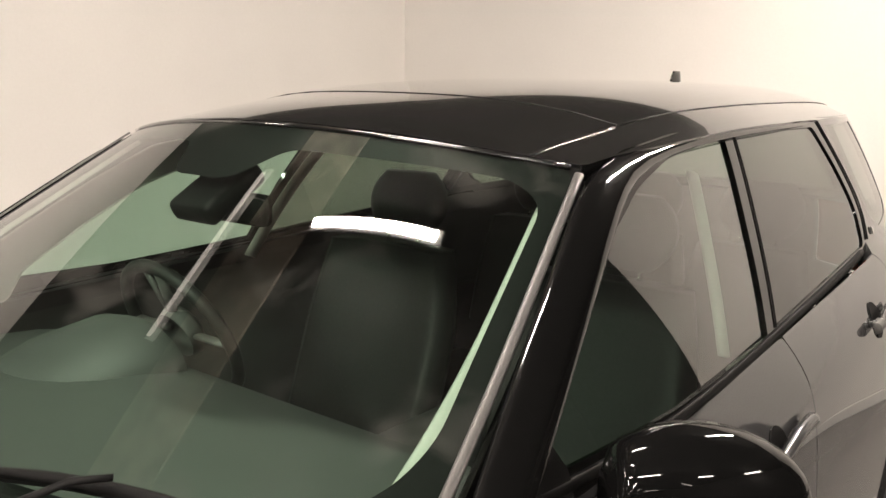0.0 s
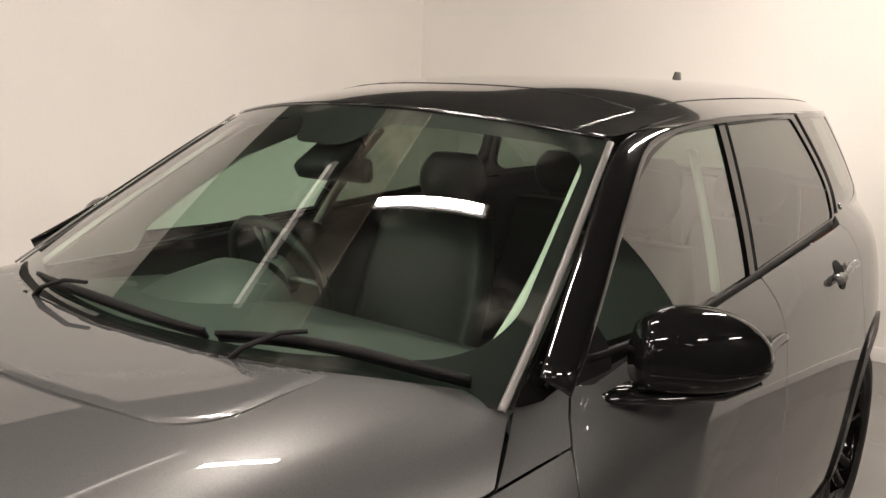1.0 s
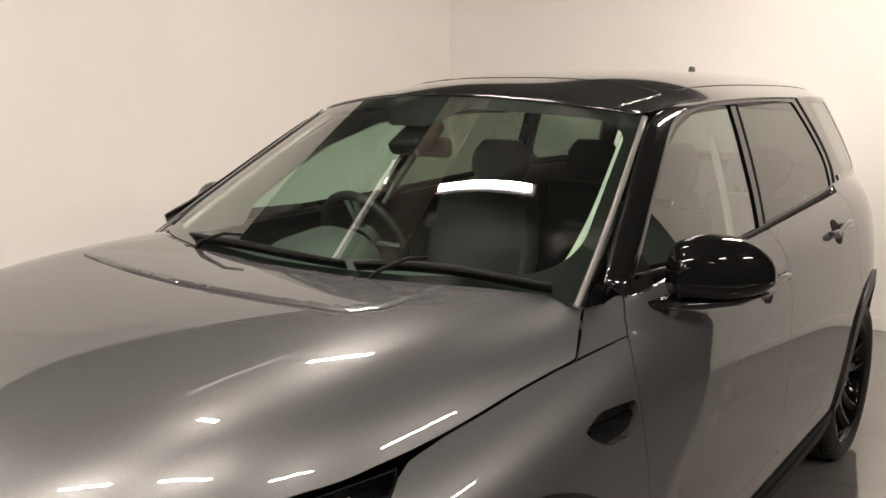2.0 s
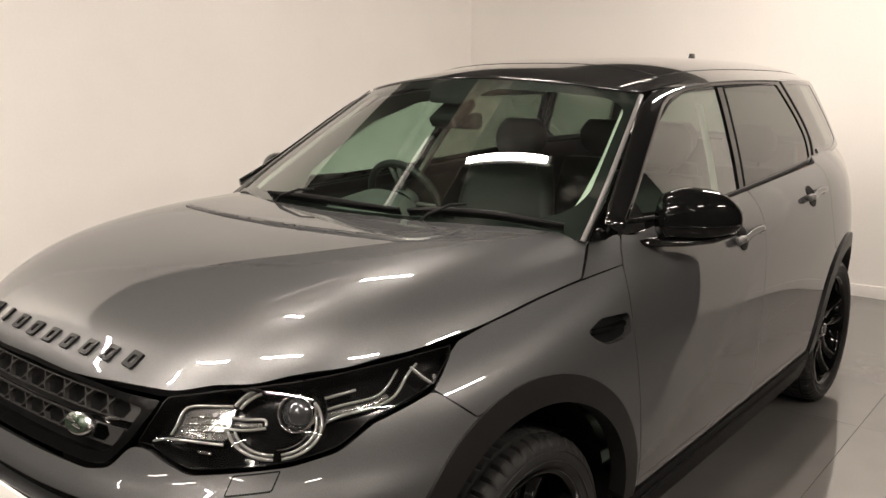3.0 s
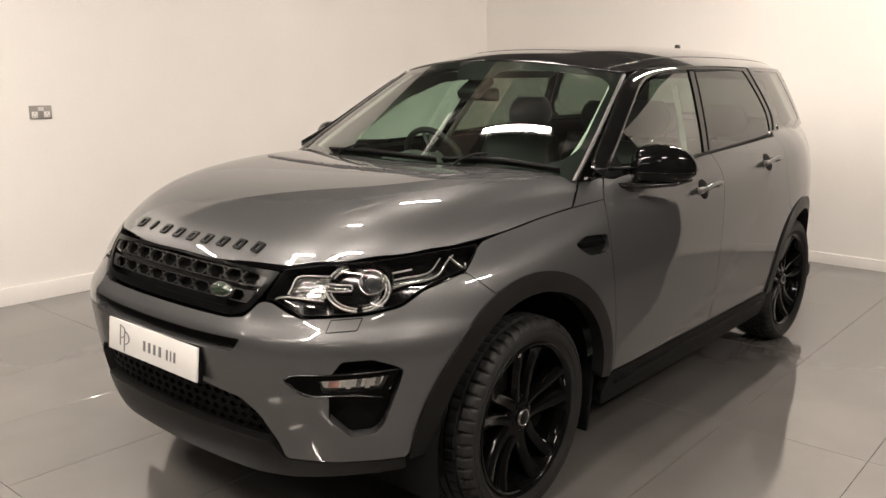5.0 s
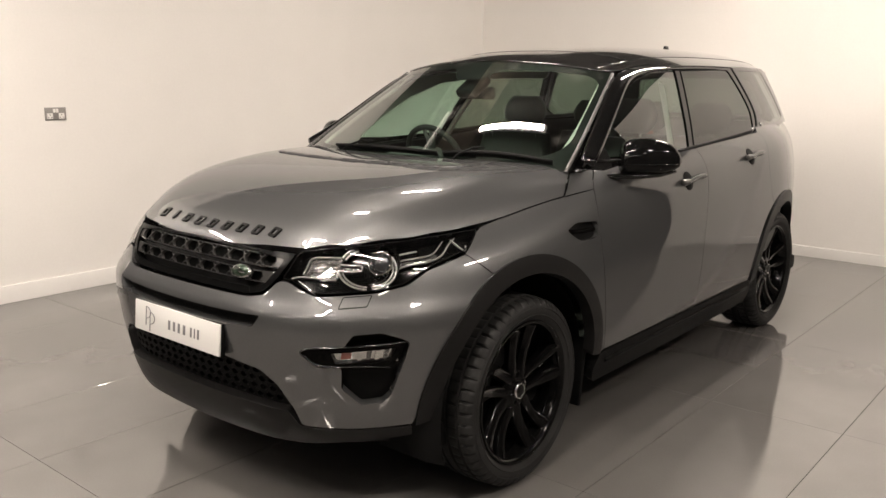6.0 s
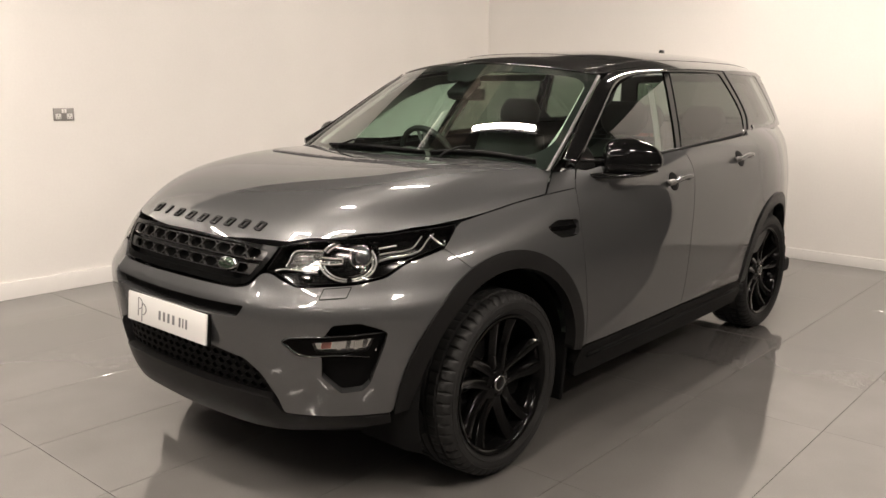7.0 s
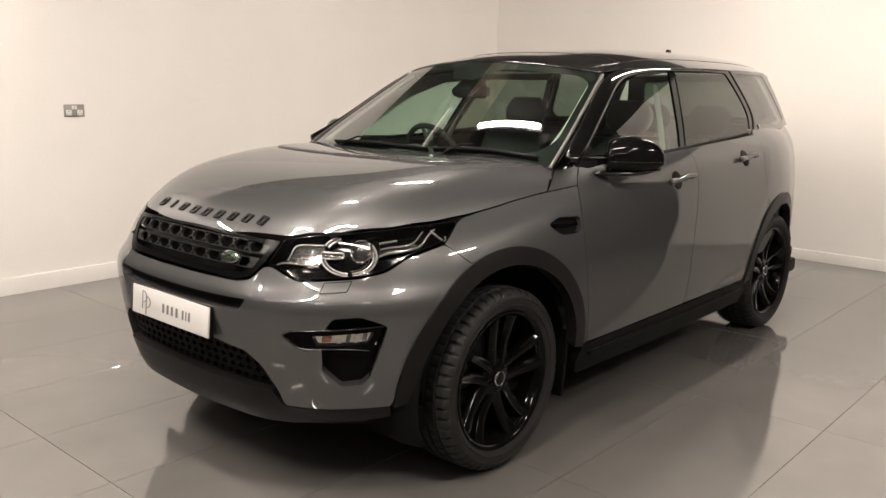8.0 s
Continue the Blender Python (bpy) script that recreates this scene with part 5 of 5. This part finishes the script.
def wiper(blade, pivot, elbow, side_label):
    w = new("wiper")
    w.parent = car
    q = spot(screen, *blade[1])[0]
    w.location = (q.x, q.y - 2.3, q.z)
    tagged(w, "black windscreen wiper resting on the scuttle")
    pts, ups = along(screen, blade, -0.024, 1, 8)
    n = len(pts)
    bm = bmesh.new()
    sweep(bm, pts, [(-0.010, -0.004), (0.010, -0.004), (0.008, 0.003), (0.002, 0.007), (-0.002, 0.007), (-0.008, 0.003)], ups, scales=[0.55 + 0.45 * math.sin(math.pi * min(max(i / (n - 1), 0.04), 0.96)) for i in range(n)])
    bmesh.ops.recalc_face_normals(bm, faces=bm.faces)
    part("blade", bm, PLASTIC, w, "black wiper blade")
    pts2, ups2 = along(screen, blade, -0.014, 1, 8)
    bm = bmesh.new()
    sweep(bm, pts2, [(-0.003, -0.012), (0.003, -0.012), (0.004, 0.012), (-0.004, 0.012)], ups2)
    part("rubber", bm, SEAL, w)
    a, na = spot(screen, *pivot)
    b, nb = spot(screen, *elbow)
    a, b = a + na * 0.012, b + nb * 0.046
    tube("arm", [a, a + (b - a) * 0.35 + na * 0.026, a + (b - a) * 0.75 + na * 0.022, b], 0.008, PLASTIC, w, "black wiper arm", flat=0.6, scales=[1.3, 1.1, 0.9, 0.8])
    bm = bmesh.new()
    lathe(bm, [(0.0, 0.03), (0.014, 0.028), (0.018, 0.0), (0.018, -0.02)], Matrix.Translation(a) @ na.to_track_quat("Z", "Y").to_matrix().to_4x4(), 16)
    part("pivot_cap", bm, PLASTIC, w)


wiper([(0.335, 0.055), (0.46, 0.072), (0.62, 0.076), (0.76, 0.060), (0.905, 0.036)], (0.40, -0.03), (0.56, 0.082), "")
wiper([(-0.52, 0.045), (-0.30, 0.058), (-0.10, 0.064), (0.10, 0.060), (0.30, 0.055)], (-0.40, -0.03), (-0.16, 0.075), "")

# ---- inside the car ----
# dashboard
bm = bmesh.new()
prof = [(1.20, 1.130), (1.45, 1.105), (1.65, 1.085), (1.77, 1.060), (1.82, 1.030), (1.83, 0.97), (1.80, 0.88), (1.84, 0.80), (1.80, 0.60), (1.20, 0.60)]
rows = []
for i in range(25):
    x = -0.74 + 1.48 * i / 24
    k = (x / 0.74) ** 2
    rows.append([bm.verts.new((x, y + 0.10 * k * (1 if j < 1 else 0.5), z - 0.025 * k)) for j, (y, z) in enumerate(prof)])
for a, b in zip(rows, rows[1:]):
    for j in range(len(prof) - 1):
        bm.faces.new((a[j], a[j + 1], b[j + 1], b[j]))
bmesh.ops.recalc_face_normals(bm, faces=bm.faces)
dash = part("dashboard", bm, DASH, car, "dark grey soft dashboard")
bm = bmesh.new()
rows = [[bm.verts.new((-0.37 + w * math.cos(a), y, 1.05 + h * max(math.sin(a), 0))) for a in (math.pi * k / 12 for k in range(13))] for y, w, h in ((1.42, 0.15, 0.04), (1.56, 0.18, 0.095), (1.70, 0.185, 0.115), (1.75, 0.175, 0.10))]
for a, b in zip(rows, rows[1:]):
    for k in range(12):
        bm.faces.new((a[k], a[k + 1], b[k + 1], b[k]))
bmesh.ops.recalc_face_normals(bm, faces=bm.faces)
part("instrument_hood", bm, DASH, dash, "dark hood over the instruments")
block("centre_display", (-0.12, 1.805, 0.90), (0.12, 1.845, 1.01), GLOSS, dash, 0.006, "dark centre display")
for x in (-0.60, 0.60):
    bm = bmesh.new()
    lathe(bm, [(0.0, 0.004), (0.03, 0.006), (0.034, 0.0)], Matrix.Translation((x, 1.50, 1.085)), 24)
    part("dash_vent", bm, SATIN, dash, "small round dashboard vent")
# steering wheel on the right
wheel_m = Matrix.Translation((-0.38, 1.865, 1.09)) @ Matrix.Rotation(radians(-66), 4, "X")
steer = new("steering_wheel")
steer.parent = car
steer.location = (-0.38, 1.865 - 2.3, 1.09)
tagged(steer, "black leather steering wheel")
bm = bmesh.new()
lathe(bm, [(0.185 + 0.016 * math.cos(a), 0.016 * math.sin(a)) for a in (2 * math.pi * k / 10 for k in range(10))], wheel_m, 48, closed=True)
part("wheel_ring", bm, LEATHER, steer)
bm = bmesh.new()
lathe(bm, [(0.0, 0.03), (0.05, 0.028), (0.07, 0.01), (0.06, -0.02)], wheel_m, 24)
part("wheel_boss", bm, DASH, steer)
for a in (0, 180, 262, 278):
    v = Vector((math.cos(radians(a)), math.sin(radians(a)), 0))
    tube("wheel_spoke", [wheel_m @ (v * 0.05), wheel_m @ (v * 0.18)], 0.014, SATIN, steer, flat=0.6)


def seat(x, y, wide, label, back_lean=0.20, high=1.20):
    s = new("seat")
    s.parent = car
    s.location = (x, y - 2.3, 0.45)
    tagged(s, label)
    bm = bmesh.new()
    box(bm, (x - wide / 2, y - 0.50, 0.50), (x + wide / 2, y + 0.04, 0.66), 0.05, 3)
    part("cushion", bm, LEATHER, s, "black leather cushion")
    bm = bmesh.new()
    rows = []
    for i in range(9):
        k = i / 8
        z = 0.58 + (high - 0.58) * k
        c = y + back_lean * k + 0.02 * math.sin(math.pi * k)
        w = wide / 2 * (0.94 + 0.10 * math.sin(math.pi * k) - 0.30 * max(k - 0.65, 0) ** 1.2)
        ring = []
        for a in (2 * math.pi * j / 20 for j in range(20)):
            cx, cy = math.cos(a), math.sin(a)
            px = w * (abs(cx) ** 0.5) * (1 if cx > 0 else -1)
            py = 0.075 * (1 - 0.35 * k) * (abs(cy) ** 0.6) * (1 if cy > 0 else -1)
            wing = -0.045 * (abs(px) / w) ** 3 if cy < 0 else 0
            ring.append(bm.verts.new((x + px, c + py + wing, z)))
        rows.append(ring)
    for a, b in zip(rows, rows[1:]):
        for j in range(20):
            bm.faces.new((a[j], a[(j + 1) % 20], b[(j + 1) % 20], b[j]))
    bm.faces.new(rows[-1]), bm.faces.new(rows[0][::-1])
    bmesh.ops.recalc_face_normals(bm, faces=bm.faces)
    part("backrest", bm, LEATHER, s, "black leather backrest")
    c = y + back_lean + 0.035
    for dx in (-0.06, 0.06):
        tube("headrest_post", [(x + dx, c - 0.01, high - 0.05), (x + dx, c + 0.01, high + 0.06)], 0.007, CHROME, s, "chrome post")
    bm = bmesh.new()
    rows = []
    for i in range(8):
        k = i / 7
        z = high + 0.025 + 0.185 * k
        w = 0.140 * (math.sin(math.pi * (0.12 + 0.76 * k)) ** 0.45)
        d = 0.055 * (math.sin(math.pi * (0.12 + 0.76 * k)) ** 0.5)
        rows.append([bm.verts.new((x + w * (abs(math.cos(a)) ** 0.6) * (1 if math.cos(a) > 0 else -1), c + 0.015 + 0.02 * k + d * (abs(math.sin(a)) ** 0.7) * (1 if math.sin(a) > 0 else -1), z)) for a in (2 * math.pi * j / 20 for j in range(20))])
    for a, b in zip(rows, rows[1:]):
        for j in range(20):
            bm.faces.new((a[j], a[(j + 1) % 20], b[(j + 1) % 20], b[j]))
    bm.faces.new(rows[-1]), bm.faces.new(rows[0][::-1])
    bmesh.ops.recalc_face_normals(bm, faces=bm.faces)
    part("headrest", bm, LEATHER, s, "padded leather headrest")


for x in (-0.36, 0.36):
    seat(x, 2.42, 0.50, "black leather front seat")
for x in (-0.42, 0.0, 0.42):
    seat(x, 3.38, 0.40, "black leather rear seat", 0.16, 1.16)
block("cabin_floor", (-0.78, 1.25, 0.36), (0.78, 4.3, 0.42), DASH, car, 0.01, "dark carpeted cabin floor")
block("centre_console", (-0.11, 1.95, 0.42), (0.11, 2.75, 0.78), DASH, car, 0.03, "dark centre console")
for side in SIDES:
    card = [Y(1.32, 0.5), Y(3.5, 0.5), Y(4.2, 0.9), Y(4.25, 1.19), Y(3.3, 1.18), Y(2.4, 1.145), Y(1.42, 1.11)]
    panel("door_card", body, card, DASH, car, h=0.06, rim=0, lift=-0.055, side=side, label="dark door trim")
    # pale trims on the middle pillar and roof sides
    strip("pillar_trim", flank, [(2.37, 1.17), (2.46, 1.38), (2.54, 1.53)], 0.024, 0.012, LINER, car, 0.085, side, "pale pillar trim")
    strip("screen_pillar_trim", screen, [(0.885, 0.05), (0.918, 0.18), (0.940, 0.38), (0.948, 0.6), (0.950, 0.97)], 0.022, 0.010, LINER, car, 0.030, side, "pale windscreen pillar trim")
for side in (-1,):
    lining = [(1.35, 1.15), (1.50, 1.245), (1.66, 1.348), (1.82, 1.448), (1.97, 1.53), (2.2, 1.56), (3.3, 1.58), (3.3, 1.535), (2.5, 1.528), (2.22, 1.505), (1.98, 1.425), (1.825, 1.33), (1.675, 1.225), (1.645, 1.15)]
    panel("pillar_lining", flank, rounded(lining, 0.02), LINER, car, h=0.03, rim=0.006, lift=-0.034, side=side, label="pale lining of the pillar and roof side")
ceil_surface = lambda x, y: roof(x, y) - np.array([0, 0, 0.035])
panel("headlining", ceil_surface, [(-0.58, 2.0), (-0.4, 1.88), (0, 1.83), (0.4, 1.88), (0.58, 2.0), (0.57, 4.2), (-0.57, 4.2)], LINER, car, h=0.08, rim=0, label="pale grey headlining")
# mirror pod and inside mirror
bm = bmesh.new()
p, n = spot(screen, 0.0, 0.86, 0.02)
q, _ = spot(screen, 0.0, 0.68, 0.02)
box(bm, (-0.060, 0, -0.0), (0.060, 0.15, 0.045), 0.018, 3)
bmesh.ops.transform(bm, matrix=Matrix.Translation((0, q.y + 0.06, q.z - 0.03)) @ Matrix.Rotation(math.atan2(p.z - q.z, p.y - q.y), 4, "X"), verts=list(bm.verts))
part("mirror_pod", bm, SEAL, car, "black sensor pod behind the windscreen")
bm = bmesh.new()
box(bm, (-0.105, 1.715, 1.415), (0.105, 1.740, 1.475), 0.02, 3)
part("inside_mirror", bm, SEAL, car, "black inside mirror")

# ---- floor tiles ----
bm = bmesh.new()
box(bm, (-0.2991, -0.5991, -0.0125), (0.2991, 0.5991, 0.0), 0.0008, 1)
tile_mesh = bpy.data.meshes.new("tile")
bm.to_mesh(tile_mesh)
bm.free()
tile_mesh.materials.append(TILE)
x = 0.51 - 0.6 * 7
while x < EAST + 0.3:
    y = 4.57 - 1.2 * 8
    while y < NORTH + 0.3:
        if x + 0.6 > WEST - 0.1 and y + 1.2 > SOUTH:
            t = new("tile", tile_mesh)
            t.location = (x + 0.3, y + 0.6, 0.0)
            t.parent = floor
        y += 1.2
    x += 0.6
